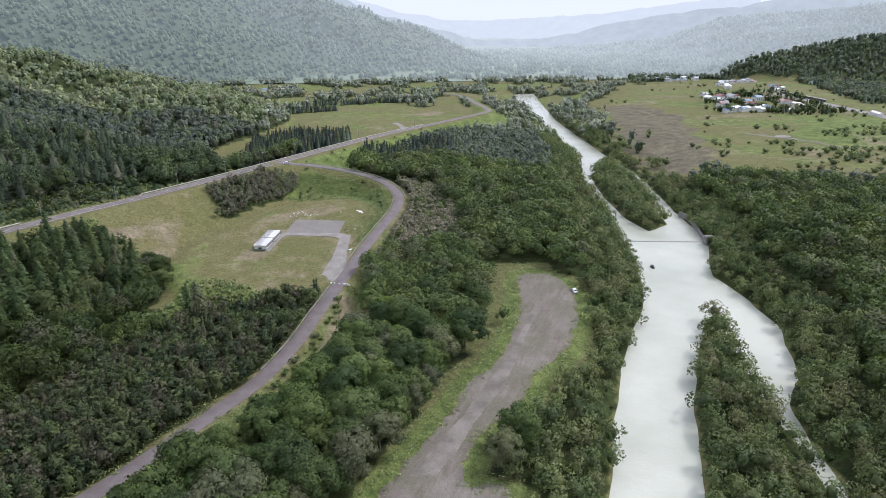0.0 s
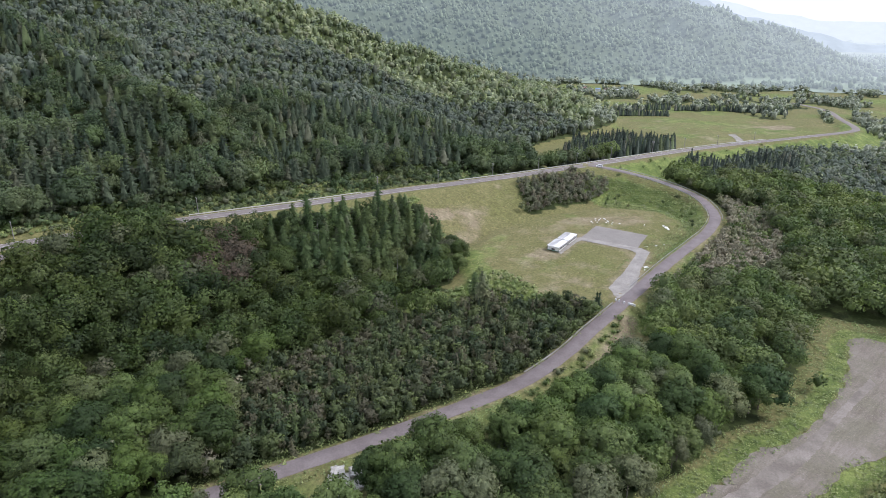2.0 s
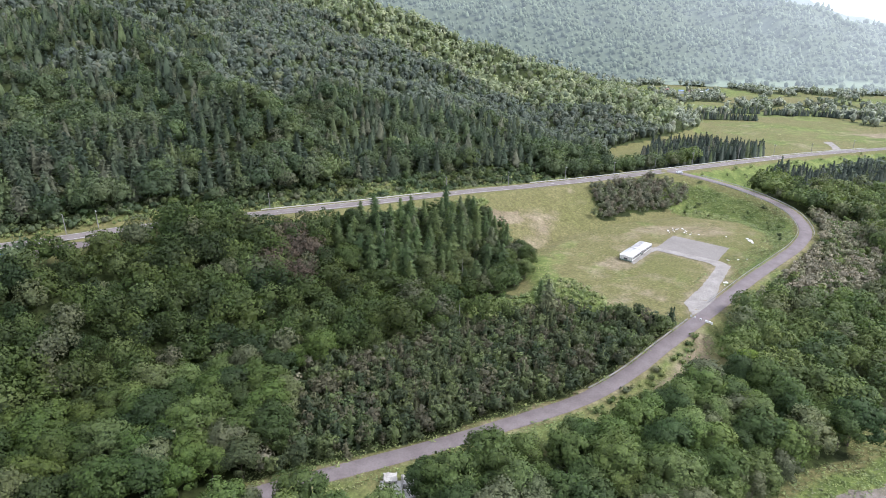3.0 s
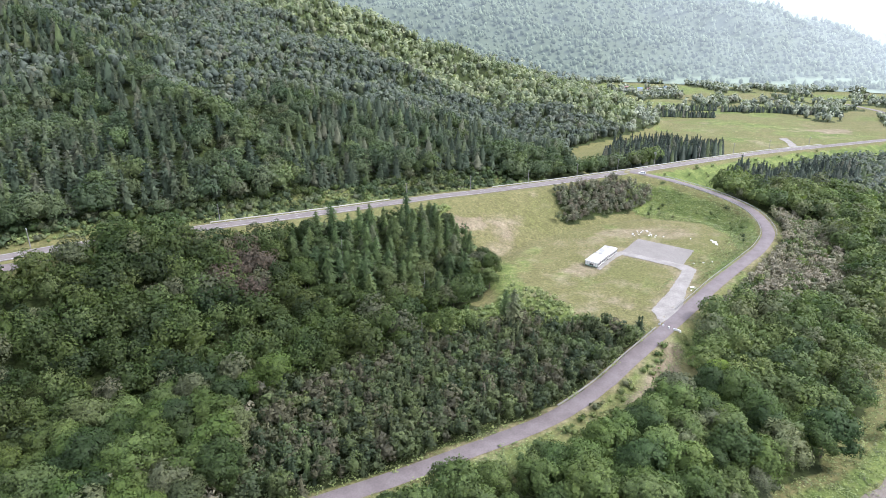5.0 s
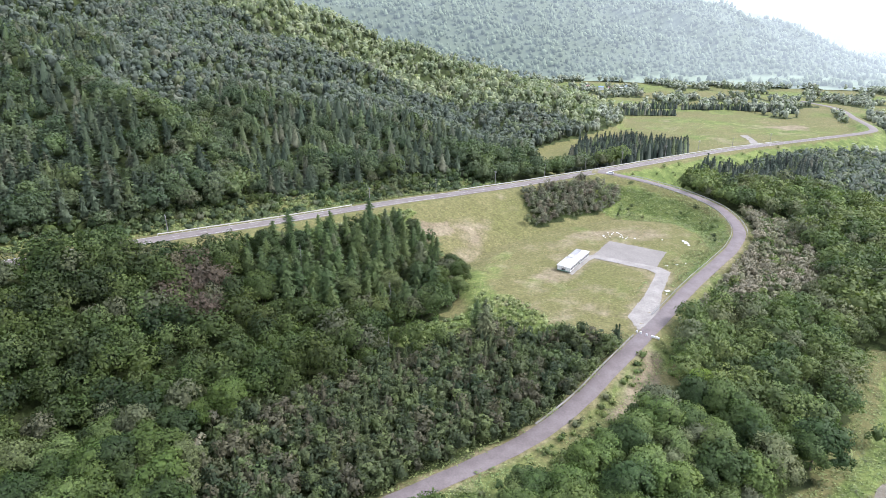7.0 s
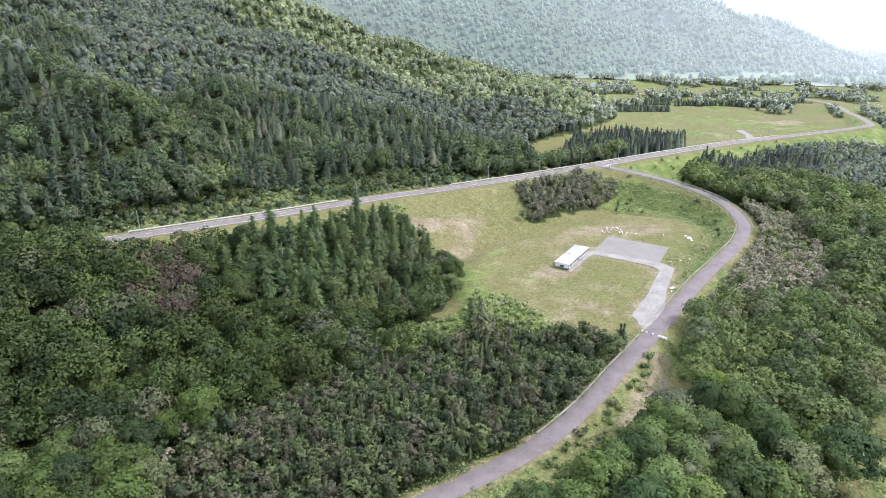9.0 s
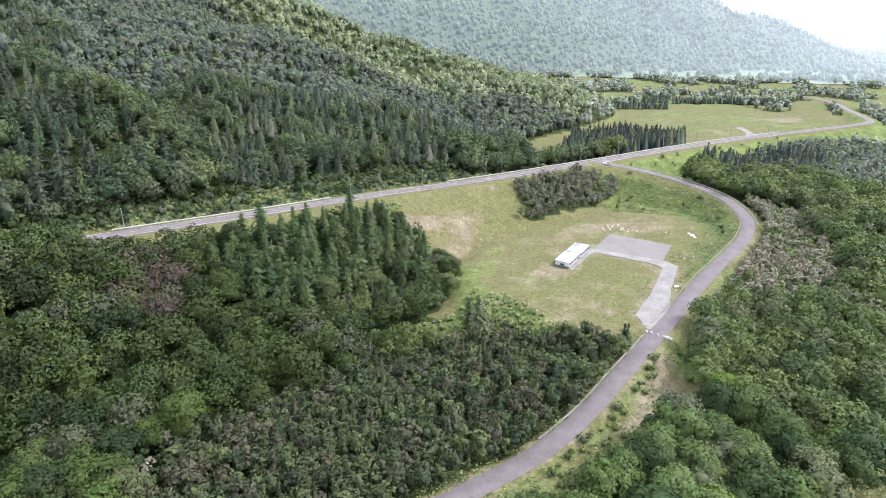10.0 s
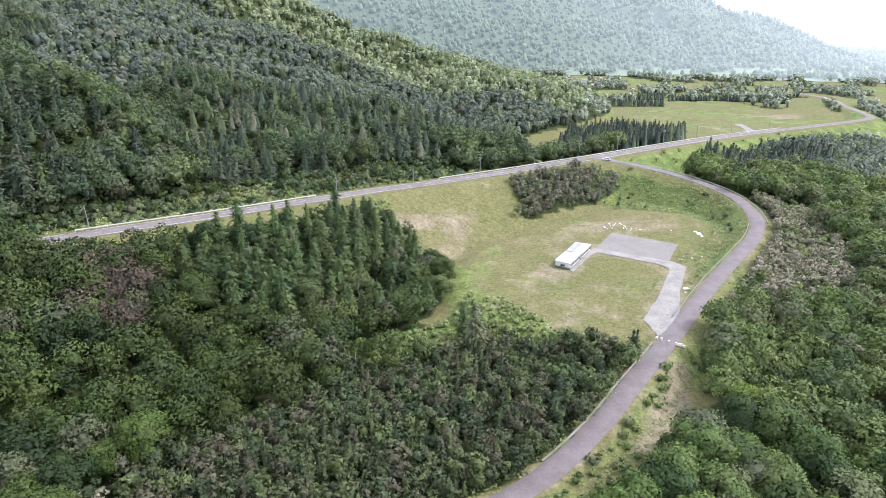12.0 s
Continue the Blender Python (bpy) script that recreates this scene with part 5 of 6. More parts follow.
# the two site huts in the field
def site_hut():
    w, d, h = 5.5, 9.9, 2.45
    hut = empty("site_hut", pose(0, 0, 0), "white prefabricated site hut standing in the field", "hut", "site huts")
    bm = boxes((0, w, 0, d, 0.32, h), bevel=0.02)
    part("body", bm, WALL_PANEL, hut)
    bm = bmesh.new()
    for z in (2.62, ):
        vs = [bm.verts.new(q) for q in ((-0.3, -0.4, z - 0.12), (w / 2, -0.4, z - 0.04), (w + 0.3, -0.4, z - 0.12), (w + 0.3, d + 0.05, z - 0.12), (w / 2, d + 0.05, z - 0.04), (-0.3, d + 0.05, z - 0.12))]
        bm.faces.new((vs[0], vs[1], vs[4], vs[5]))
        bm.faces.new((vs[1], vs[2], vs[3], vs[4]))
    bmesh.ops.solidify(bm, geom=bm.faces[:], thickness=0.1)
    for k in range(14):
        y = -0.3 + k * d / 13.3
        box(bm, -0.28, w / 2, y, y + 0.05, 2.46, 2.48)
    roof = part("roof", bm, ROOF_METAL, hut, "ribbed white sheet roof")
    for k in range(7):
        part("post", boxes((w * k / 6 - 0.05, w * k / 6 + 0.05, -0.06, 0.0, 0.1, h)), DARK_BROWN if k % 6 == 0 else STEEL, hut)
    for k in range(9):
        part("post", boxes((w, w + 0.06, d * k / 8 - 0.05, d * k / 8 + 0.05, 0.1, h)), DARK_BROWN if k % 8 == 0 else STEEL, hut)
    for k in range(5):
        y = 0.7 + k * 1.85
        win = part("window", boxes((w + 0.01, w + 0.05, y, y + 1.3, 1.0, 1.8)), DARK_GLASS, hut, "dark sliding window")
        part("frame", boxes((w + 0.01, w + 0.09, y - 0.06, y, 0.95, 1.86), (w + 0.01, w + 0.09, y + 1.3, y + 1.36, 0.95, 1.86), (w + 0.01, w + 0.09, y, y + 1.3, 0.95, 1.0), (w + 0.01, w + 0.09, y, y + 1.3, 1.8, 1.86)), STEEL, win)
    win = part("window", boxes((2.0, 3.5, -0.05, -0.01, 0.75, 1.5)), DARK_GLASS, hut, "dark sliding window")
    part("frame", boxes((1.94, 2.0, -0.09, -0.01, 0.7, 1.56), (3.5, 3.56, -0.09, -0.01, 0.7, 1.56), (2.0, 3.5, -0.09, -0.01, 1.5, 1.56)), STEEL, win)
    part("skirt", boxes((0.0, w, -0.04, -0.005, 0.32, 0.62)), GREEN_PANEL, hut, "green panel along the foot of the end wall")
    for x in (0.2, w / 2, w - 0.2):
        part("base_beam", boxes((x - 0.12, x + 0.12, -0.05, d, -0.05, 0.33)), DARK_BROWN, hut)
    part("gutter", boxes((w + 0.26, w + 0.36, -0.4, d, 2.42, 2.52)), DARK_BROWN, hut)
    return hut


hut_heading = math.degrees(math.atan2(-5.2, 20.3))
hut_a = site_hut()
hut_a.matrix_world = pose(-37.6, 314.2, 0.05, 0, 0, hut_heading)
tagged(hut_a, "white prefabricated site hut with a green skirt panel")
copy_thing(hut_a, pose(-37.6, 314.2, 0.05, 0, 0, hut_heading) @ Matrix.Translation((0.2, 10.85, 0.0)))


# utility poles along the main road
def utility_pole(tall, arms):
    pole = empty("utility_pole", pose(0, 0, 0), "grey concrete utility pole beside the main road", "utility pole", "poles along the main road")
    part("shaft", cylinder(bmesh.new(), 0.19, 0.12, -1.0, tall, n=12), CONCRETE, pole)
    for k in range(arms):
        z = tall - 0.35 - 0.7 * k
        arm = part("crossarm", boxes((-0.9, 0.9, -0.05, 0.05, z, z + 0.1)), STEEL, pole)
        for x in (-0.8, 0, 0.8):
            part("insulator", cylinder(bmesh.new(), 0.06, 0.04, z + 0.1, z + 0.28, x=x, n=8), WHITE_PAINT, arm)
    part("cap", cylinder(bmesh.new(), 0.13, 0.1, tall, tall + 0.06, n=12), STEEL, pole)
    return pole


plain, armed = utility_pole(7.4, 1), utility_pole(8.4, 2)
pole_y = [(189, plain), (201, plain), (253, plain), (328, plain), (359, plain), (386, plain), (412, plain), (437, plain), (464, armed), (503, armed), (545, armed), (588, plain), (630, plain)]
first = {}
for y, kind_of in pole_y:
    px, py, pz, pa = along(MAIN_ROAD, length_at(MAIN_ROAD, y - 3), length_at(MAIN_ROAD, y - 3) + 1, 5, 5.0)[0]
    m = pose(px, py, ground_at(px, py), rng.uniform(-1, 1), rng.uniform(-1.5, 1.5), math.degrees(pa) + 90)
    if kind_of in first:
        copy_thing(kind_of, m)
    else:
        first[kind_of] = True
        kind_of.matrix_world = m


# guard rails
def guard_rail(name, places, material, label, post_gap=1, tall=0.75):
    rail = empty(name, pose(*places[0][:3]), label, "guard rail", "guard rails")
    inv = rail.matrix_world.inverted()
    bm = bmesh.new()
    prev = None
    for x, y, z, a in places:
        c, s = math.cos(a + math.pi / 2) * 0.04, math.sin(a + math.pi / 2) * 0.04
        ring = [bm.verts.new(inv @ Vector(q)) for q in ((x - c, y - s, z + tall - 0.33), (x + c, y + s, z + tall - 0.33), (x + 2 * c, y + 2 * s, z + tall - 0.16), (x + c, y + s, z + tall), (x - c, y - s, z + tall))]
        if prev:
            for k in range(5):
                bm.faces.new((prev[k], prev[(k + 1) % 5], ring[(k + 1) % 5], ring[k]))
        prev = ring
    part("beam", bm, material, rail)
    shaft = cylinder(bmesh.new(), 0.07, 0.07, -0.5, tall - 0.1, n=8)
    me = bpy.data.meshes.new("post")
    shaft.to_mesh(me)
    shaft.free()
    me.materials.append(material)
    for x, y, z, a in places[::post_gap]:
        ob = new("post", me)
        ob.parent = rail
        ob.location = inv @ Vector((x - math.sin(a) * 0.09, y + math.cos(a) * 0.09, z))
    return rail


for y0, y1 in ((246, 318), (366, 640)):
    guard_rail("guard_rail", along(MAIN_ROAD, length_at(MAIN_ROAD, y0), length_at(MAIN_ROAD, y1), 3.0, 4.2), RAIL_WHITE, "pale steel guard rail along the main road")
guard_rail("guard_rail", along(LANE, length_at(LANE, 284), length_at(LANE, 284) + 175, 3.0, 3.3), STEEL, "grey steel guard rail on the inside of the lane's bend")
guard_rail("guard_rail", along(LANE, length_at(LANE, 372), length_at(LANE, 372) + 88, 3.0, -3.4), STEEL, "grey steel guard rail on the outside of the lane's bend")


# concrete kerb strips at the lane's edge
def kerb(places, label):
    bm = bmesh.new()
    prev = None
    for x, y, z, a in places:
        nx, ny = -math.sin(a), math.cos(a)
        ring = [bm.verts.new((x + nx * o, y + ny * o, z + h)) for o, h in ((-0.12, -0.1), (-0.1, 0.15), (0.1, 0.16), (0.14, 0.26), (0.24, 0.26), (0.27, -0.2))]
        if prev:
            for k in range(5):
                bm.faces.new((prev[k], prev[k + 1], ring[k + 1], ring[k]))
        prev = ring
    bmesh.ops.recalc_face_normals(bm, faces=bm.faces[:])
    return tagged(part("kerb", bm, CONCRETE), label, "kerb", kind="structure")


kerb(along(LANE, length_at(LANE, 214), length_at(LANE, 269), 2.5, 3.1), "pale concrete gutter along the lane")

# road markings, each dash a piece of the road
road = bpy.data.objects["road"]
dash = mesh_of("line_dash", [(-2.5, -0.09, 0), (2.5, -0.09, 0), (2.5, 0.09, 0), (-2.5, 0.09, 0), (-2.5, -0.09, -0.03), (2.5, -0.09, -0.03), (2.5, 0.09, -0.03), (-2.5, 0.09, -0.03)],
               [(0, 1, 2), (0, 2, 3), (0, 4, 5), (0, 5, 1), (2, 6, 7), (2, 7, 3)], ROAD_PAINT)
for x, y, z, a in along(MAIN_ROAD, length_at(MAIN_ROAD, 150), length_at(MAIN_ROAD, 640), 10.0, 0.0):
    ob = new("line_dash", dash)
    ob.parent = road
    ob.matrix_world = pose(x, y, z + 0.135, 0, 0, math.degrees(a))
for off in (2.95, -2.95):
    pts = np.array(along(MAIN_ROAD, 5, length_at(MAIN_ROAD, 700), 4.0, off))[:, :3]
    ob = ribbon("edge_line", pts, 0.08, 0.08, 0.134, ROAD_PAINT)
    ob.parent = road


# barricade across the lane: small blocks
block_m = boxes((-0.3, 0.3, -0.2, 0.2, 0, 0.75), bevel=0.06)
block_mesh = bpy.data.meshes.new("block")
block_m.to_mesh(block_m and block_mesh)
block_m.free()
block_mesh.materials.append(WHITE_PAINT)
for k, (x, y) in enumerate([(-4.4, 271.6), (-3.1, 271.2), (-1.2, 270.2), (0.6, 269.6), (1.2, 269.4), (1.9, 269.3), (2.6, 269.1)]):
    ob = new("road_block", block_mesh)
    ob.matrix_world = pose(x, y, ground_at(x, y) + 0.16, 0, 0, -20 + 8 * k)
    tagged(ob, "small white concrete block closing the lane", "road block", "blocks across the lane")


# crumpled white sheets and rubble left in the field
def rubbish_sheet(w, d, seed):
    r = np.random.RandomState(seed)
    bm = bmesh.new()
    bmesh.ops.create_grid(bm, x_segments=7, y_segments=7, size=0.5)
    for v in bm.verts:
        edge = max(abs(v.co.x), abs(v.co.y)) * 2
        v.co.x *= w * (1 - 0.75 * r.rand() * edge)
        v.co.y *= d * (1 - 0.75 * r.rand() * edge)
        v.co.z = 0.05 + (1 - edge) * 0.45 * r.rand() + 0.12 * r.rand()
    bmesh.ops.solidify(bm, geom=bm.faces[:], thickness=0.04)
    return bm


bits = [(13.5, 363.3, 2.6, 4.2), (12.2, 365.5, 1.6, 1.8), (14.4, 360.6, 1.5, 1.4), (5.4, 308, 2.4, 2.8), (5.0, 305, 0.9, 1.2), (5, 333, 2.0, 0.8), (9, 335.5, 1.2, 1.0), (12.5, 338, 1.2, 0.6), (1.3, 293, 0.9, 1.2), (-11.5, 270, 0.9, 0.7), (-9, 362, 1.2, 0.8), (3, 364, 0.8, 0.6)]
bit_rng = np.random.RandomState(3)
for k in range(17):
    a, r = 0.2 + 2.9 * k / 16 + bit_rng.uniform(-0.1, 0.1), bit_rng.uniform(3.0, 9.5)
    bits.append((-18 + math.cos(a) * r * 0.7, 358.5 + math.sin(a) * r, bit_rng.uniform(0.4, 1.0), bit_rng.uniform(0.5, 1.5)))
for k, (x, y, w, d) in enumerate(bits):
    ob = part("rubbish_sheet", rubbish_sheet(w, d, k), TARP)
    ob.matrix_world = pose(x, y, ground_at(x, y) + 0.05, 0, 0, 37 * k)
    tagged(ob, "crumpled white plastic sheet on the grass", "sheet", "white sheets in the field")


# cars
def small_car(paint, label):
    car = empty("car", pose(0, 0, 0), label, "car")
    bm = bmesh.new()
    side = [(-1.95, 0.35), (-1.98, 0.8), (-1.75, 0.95), (-1.3, 1.02), (-0.75, 1.46), (0.85, 1.5), (1.6, 1.1), (1.95, 0.98), (1.98, 0.4)]
    rings = []
    for y, inset in ((-0.82, 0.0), (0.82, 0.0)):
        rings.append([bm.verts.new((x, y * (1 - 0.14 * max(0, (z - 0.95) / 0.55)), z)) for x, z in side])
    n = len(side)
    for k in range(n):
        bm.faces.new((rings[0][k], rings[0][(k + 1) % n], rings[1][(k + 1) % n], rings[1][k]))
    bm.faces.new(rings[0][::-1])
    bm.faces.new(rings[1])
    bmesh.ops.recalc_face_normals(bm, faces=bm.faces[:])
    bmesh.ops.bevel(bm, geom=bm.edges[:], offset=0.06, segments=2, affect="EDGES")
    part("body", bm, paint, car)
    part("side_window", boxes((-0.7, 1.2, -0.80, -0.74, 1.05, 1.38)), DARK_GLASS, car)
    part("side_window", boxes((-0.7, 1.2, 0.74, 0.80, 1.05, 1.38)), DARK_GLASS, car)
    bm = boxes((-0.03, 0.03, -0.62, 0.62, -0.28, 0.28))
    bmesh.ops.transform(bm, matrix=Matrix.Translation((-1.05, 0, 1.24)) @ Matrix.Rotation(radians(52), 4, "Y"), verts=bm.verts[:])
    part("windscreen", bm, DARK_GLASS, car)
    bm = boxes((-0.03, 0.03, -0.6, 0.6, -0.26, 0.26))
    bmesh.ops.transform(bm, matrix=Matrix.Translation((1.25, 0, 1.3)) @ Matrix.Rotation(radians(-62), 4, "Y"), verts=bm.verts[:])
    part("rear_window", bm, DARK_GLASS, car)
    for x in (-1.25, 1.25):
        for y in (-0.78, 0.78):
            bm = cylinder(bmesh.new(), 0.31, 0.31, -0.1, 0.1, n=16)
            bmesh.ops.transform(bm, matrix=Matrix.Translation((x, y, 0.31)) @ Matrix.Rotation(radians(90), 4, "X"), verts=bm.verts[:])
            wheel = part("wheel", bm, RUBBER, car)
            bm = cylinder(bmesh.new(), 0.19, 0.19, -0.12, 0.12, n=12)
            bmesh.ops.transform(bm, matrix=Matrix.Translation((x, y, 0.31)) @ Matrix.Rotation(radians(90), 4, "X"), verts=bm.verts[:])
            part("rim", bm, STEEL, wheel)
    for y in (-0.6, 0.6):
        part("headlight", boxes((-2.0, -1.94, y - 0.16, y + 0.16, 0.68, 0.84)), WHITE_PAINT, car)
    return car


car = small_car(CAR_WHITE, "small white car at the road junction")
car.matrix_world = pose(-27, 435.3, 10.62, 0, 0, 8)
tagged(copy_thing(car, pose(*CAR_AT, ground_at(*CAR_AT) + 0.05, 0, 0, 86)), "white van-like car parked beside the gravel lot")

# a covered truck load beside the side track
truck = empty("parked_truck", pose(-216, 166, ground_at(-216, 166), 0, 0, 50), "small truck with a bright blue cover beside the track", "truck")
part("cargo_cover", boxes((-1.0, 1.0, -2.0, 1.4, 0.75, 2.2), bevel=0.15), BLUE_SHEET, truck, "bright blue cargo cover")
part("cab", boxes((-0.9, 0.9, 1.45, 2.9, 0.45, 2.0), bevel=0.18), CAR_WHITE, truck)
part("windscreen", boxes((-0.75, 0.75, 2.86, 2.93, 1.2, 1.8)), DARK_GLASS, truck)
for x in (-0.8, 0.8):
    for y in (-1.2, 2.1):
        bm = cylinder(bmesh.new(), 0.36, 0.36, -0.12, 0.12, n=14)
        bmesh.ops.transform(bm, matrix=Matrix.Translation((x, y, 0.36)) @ Matrix.Rotation(radians(90), 4, "Y"), verts=bm.verts[:])
        part("wheel", bm, RUBBER, truck)
flat_patch("pavement_side_track", SIDE_TRACK, 0.14, ASPHALT, "grey asphalt side track leaving the main road", 3, -0.2, 8)

# the broken concrete footing beside the lane
ruin = empty("concrete_ruin", pose(-59.5, 156.5, ground_at(-59.5, 156.5), 0, 0, 35) @ Matrix.Scale(1.35, 4), "broken pale concrete footing beside the lane", "ruin")
for k, r in enumerate([(-3.4, 0.6, -2.6, 1.6, -0.3, 0.5), (-2.6, -0.2, 0.8, 3.0, -0.3, 1.3), (0.9, 3.3, 0.2, 2.6, -0.3, 0.8), (0.7, 3.0, -3.2, -0.6, -0.3, 0.45), (-3.0, -0.9, -5.2, -3.0, -0.3, 0.7)]):
    bm = boxes(r, bevel=0.1)
    bmesh.ops.subdivide_edges(bm, edges=bm.edges[:], cuts=2, use_grid_fill=True)
    for v in bm.verts:
        v.co += Vector(rng.uniform(-0.14, 0.14, 3))
    bmesh.ops.rotate(bm, verts=bm.verts[:], cent=(0, 0, 0), matrix=Matrix.Rotation(radians(6 * k - 10), 3, "Z"))
    part("slab", bm, PALE_CONCRETE, ruin)

# the weir, its wall, gate and gate house
weir = empty("weir", pose(172, 325, -13), "low concrete weir across the river", "weir")
bm = bmesh.new()
prev = None
for k in range(13):
    x = 150 + k * 46 / 12
    y = 329.5 - k * 9 / 12
    z = water_z(y)
    ring = [bm.verts.new((x - 172, y - 325 + o, q + 13)) for o, q in ((-0.9, z - 1.5), (-0.8, z + 0.10), (0.4, z + 0.14), (1.6, z - 0.6), (2.2, z - 2.0))]
    if prev:
        for j in range(4):
            bm.faces.new((prev[j], ring[j], ring[j + 1], prev[j + 1]))
    prev = ring
bmesh.ops.recalc_face_normals(bm, faces=bm.faces[:])
part("sill", bm, CONCRETE, weir)
bm = bmesh.new()
wall_pts = [(193, 317), (196, 326), (200, 336), (204, 348), (207, 358), (206, 366)]
prev = None
for x, y in wall_pts:
    ring = [bm.verts.new((x - 172 + o, y - 325, q)) for o, q in ((-0.5, -2.5), (-0.4, 2.2), (0.5, 2.2), (0.6, -2.5))]
    if prev:
        for j in range(3):
            bm.faces.new((prev[j], ring[j], ring[j + 1], prev[j + 1]))
    prev = ring
bmesh.ops.recalc_face_normals(bm, faces=bm.faces[:])
part("bank_wall", bm, CONCRETE, weir)
gate = part("gate_pier", boxes((20.0, 21.0, -9.5, -6.5, -2, 4.2), (23.4, 24.4, -9.5, -6.5, -2, 4.2), (20.0, 24.4, -9.6, -6.4, 4.2, 4.8), bevel=0.05), CONCRETE, weir)
part("gate_leaf", boxes((21.0, 23.4, -8.2, -8.0, 0.6, 3.2)), DARK_BROWN, gate)


def house(name, w, d, h, roof_material, wall_material, label, windows=2, rise=None, category="house", group=""):
    """A small gabled house: walls, roof with eaves, windows with frames, a door."""
    rise = rise or d * 0.22
    ob = empty(name, pose(0, 0, 0), label, category, group)
    part("wall", boxes((-w / 2, w / 2, -d / 2, d / 2, -1.0, h)), wall_material, ob)
    bm = bmesh.new()
    e = 0.45
    a = [bm.verts.new(q) for q in ((-w / 2 - e, -d / 2 - e, h - 0.1), (w / 2 + e, -d / 2 - e, h - 0.1), (w / 2 + e, 0, h + rise), (-w / 2 - e, 0, h + rise), (w / 2 + e, d / 2 + e, h - 0.1), (-w / 2 - e, d / 2 + e, h - 0.1))]
    for f in ((0, 1, 2, 3), (3, 2, 4, 5), (0, 3, 5), (1, 4, 2), (0, 5, 4, 1)):
        bm.faces.new([a[k] for k in f])
    bmesh.ops.recalc_face_normals(bm, faces=bm.faces[:])
    part("roof", bm, roof_material, ob)
    for k in range(windows):
        x = -w / 2 + (k + 0.5) * w / windows
        win = part("window", boxes((x - 0.6, x + 0.6, -d / 2 - 0.05, -d / 2 + 0.02, h * 0.35, h * 0.7)), DARK_GLASS, ob)
        part("sill", boxes((x - 0.7, x + 0.7, -d / 2 - 0.12, -d / 2, h * 0.31, h * 0.35)), WHITE_PAINT, win)
    part("door", boxes((-w / 2 - 0.05, -w / 2 + 0.02, -0.45, 0.45, 0, 2.0)), DARK_BROWN, ob)
    return ob


gate_house = house("gate_house", 8, 6, 3.2, RUST_ROOF, WALL_PANEL, "small white gate house with a faded reddish roof by the weir", 3)
gate_house.matrix_world = pose(213, 343, ground_at(213, 343), 0, 0, -62)

# the dark snag in the river
bm = bmesh.new()
bmesh.ops.create_icosphere(bm, subdivisions=2, radius=1.0)
for v in bm.verts:
    v.co = Vector((v.co.x * 0.9, v.co.y * 1.7, v.co.z * 1.3)) * (1 + 0.25 * noise.noise(v.co * 2.1))
snag = part("river_rock", bm, ROCK)
snag.matrix_world = pose(149, 293, -12.8)
tagged(snag, "dark rock standing out of the river", "rock")

# houses of the far village and the valley
styles = [house("house", 9, 7, 4.6, r, wl, lb, 3, group="village houses") for r, wl, lb in
          ((RUST_ROOF, WALL_PANEL, "far pale house with a faded red roof"), (BLUE_ROOF, WALL_PANEL, "far pale house with a blue-grey roof"),
           (GREY_ROOF, WHITE_PAINT, "far white house with a grey sheet roof"), (ROOF_METAL, WALL_PANEL, "far house with a pale sheet roof"))]
spots = []
for ax, ay, bx, by, n, wide in ((643, 1261, 700, 1190, 9, 9), (679, 1029, 832, 1164, 15, 14), (660, 1000, 790, 1120, 8, 22), (500, 700, 560, 850, 14, 32), (450, 695, 520, 705, 8, 9), (560, 690, 580, 800, 7, 14),
                                (690, 900, 720, 950, 5, 12), (835, 1010, 850, 960, 4, 10), (-110, 1120, -60, 1135, 5, 15), (620, 1210, 760, 1230, 6, 25)):
    for k in range(n):
        f = (k + 0.5) / n
        spots.append((ax + (bx - ax) * f + rng.uniform(-1, 1) * wide, ay + (by - ay) * f + rng.uniform(-1, 1) * wide))
used = set()
for k, (x, y) in enumerate(spots):
    st = styles[rng.randint(4)]
    m = pose(x, y, ground_at(x, y), 0, 0, rng.choice([12, 102, 20, 195, 282])) @ Matrix.Scale(rng.uniform(0.8, 1.25), 4)
    if st in used:
        c = copy_thing(st, m)
        c.matrix_basis = m
    else:
        used.add(st)
        st.matrix_world = m
shed = house("long_shed", 34, 9, 5, ROOF_METAL, WALL_PANEL, "long pale industrial shed beside the far village", 8, category="shed", group="village sheds")
shed.matrix_world = pose(640, 960, ground_at(640, 960), 0, 0, 62)
for x, y, a in ((668, 1020, 42), (760, 1105, 42), (585, 742, 75), (540, 690, 15), (608, 640, 70)):
    copy_thing(shed, pose(x, y, ground_at(x, y), 0, 0, a) @ Matrix.Scale(0.6, 4)).matrix_basis = pose(x, y, ground_at(x, y), 0, 0, a) @ Matrix.Scale(0.6, 4)

# a row of railway wagons on the far side of the village
def wagon():
    w = empty("railway_wagon", pose(0, 0, 0), "dark old railway wagon standing in a row", "wagon", "row of railway wagons")
    part("body", boxes((-7, 7, -1.4, 1.4, 1.0, 3.3), bevel=0.1), DARK_BROWN, w)
    part("roof", boxes((-7.1, 7.1, -1.5, 1.5, 3.3, 3.55), bevel=0.1), GREY_ROOF, w)
    for x in (-5, 5):
        part("bogie", boxes((x - 1.3, x + 1.3, -1.1, 1.1, 0.1, 1.0)), RUBBER, w)
    return w


wg = wagon()
for k in range(7):
    f = k / 6
    x, y = 668 - 20 * f, 868 - 100 * f
    m = pose(x, y, ground_at(x, y), 0, 0, math.degrees(math.atan2(-100, -20)))
    if k:
        copy_thing(wg, m)
    else:
        wg.matrix_world = m

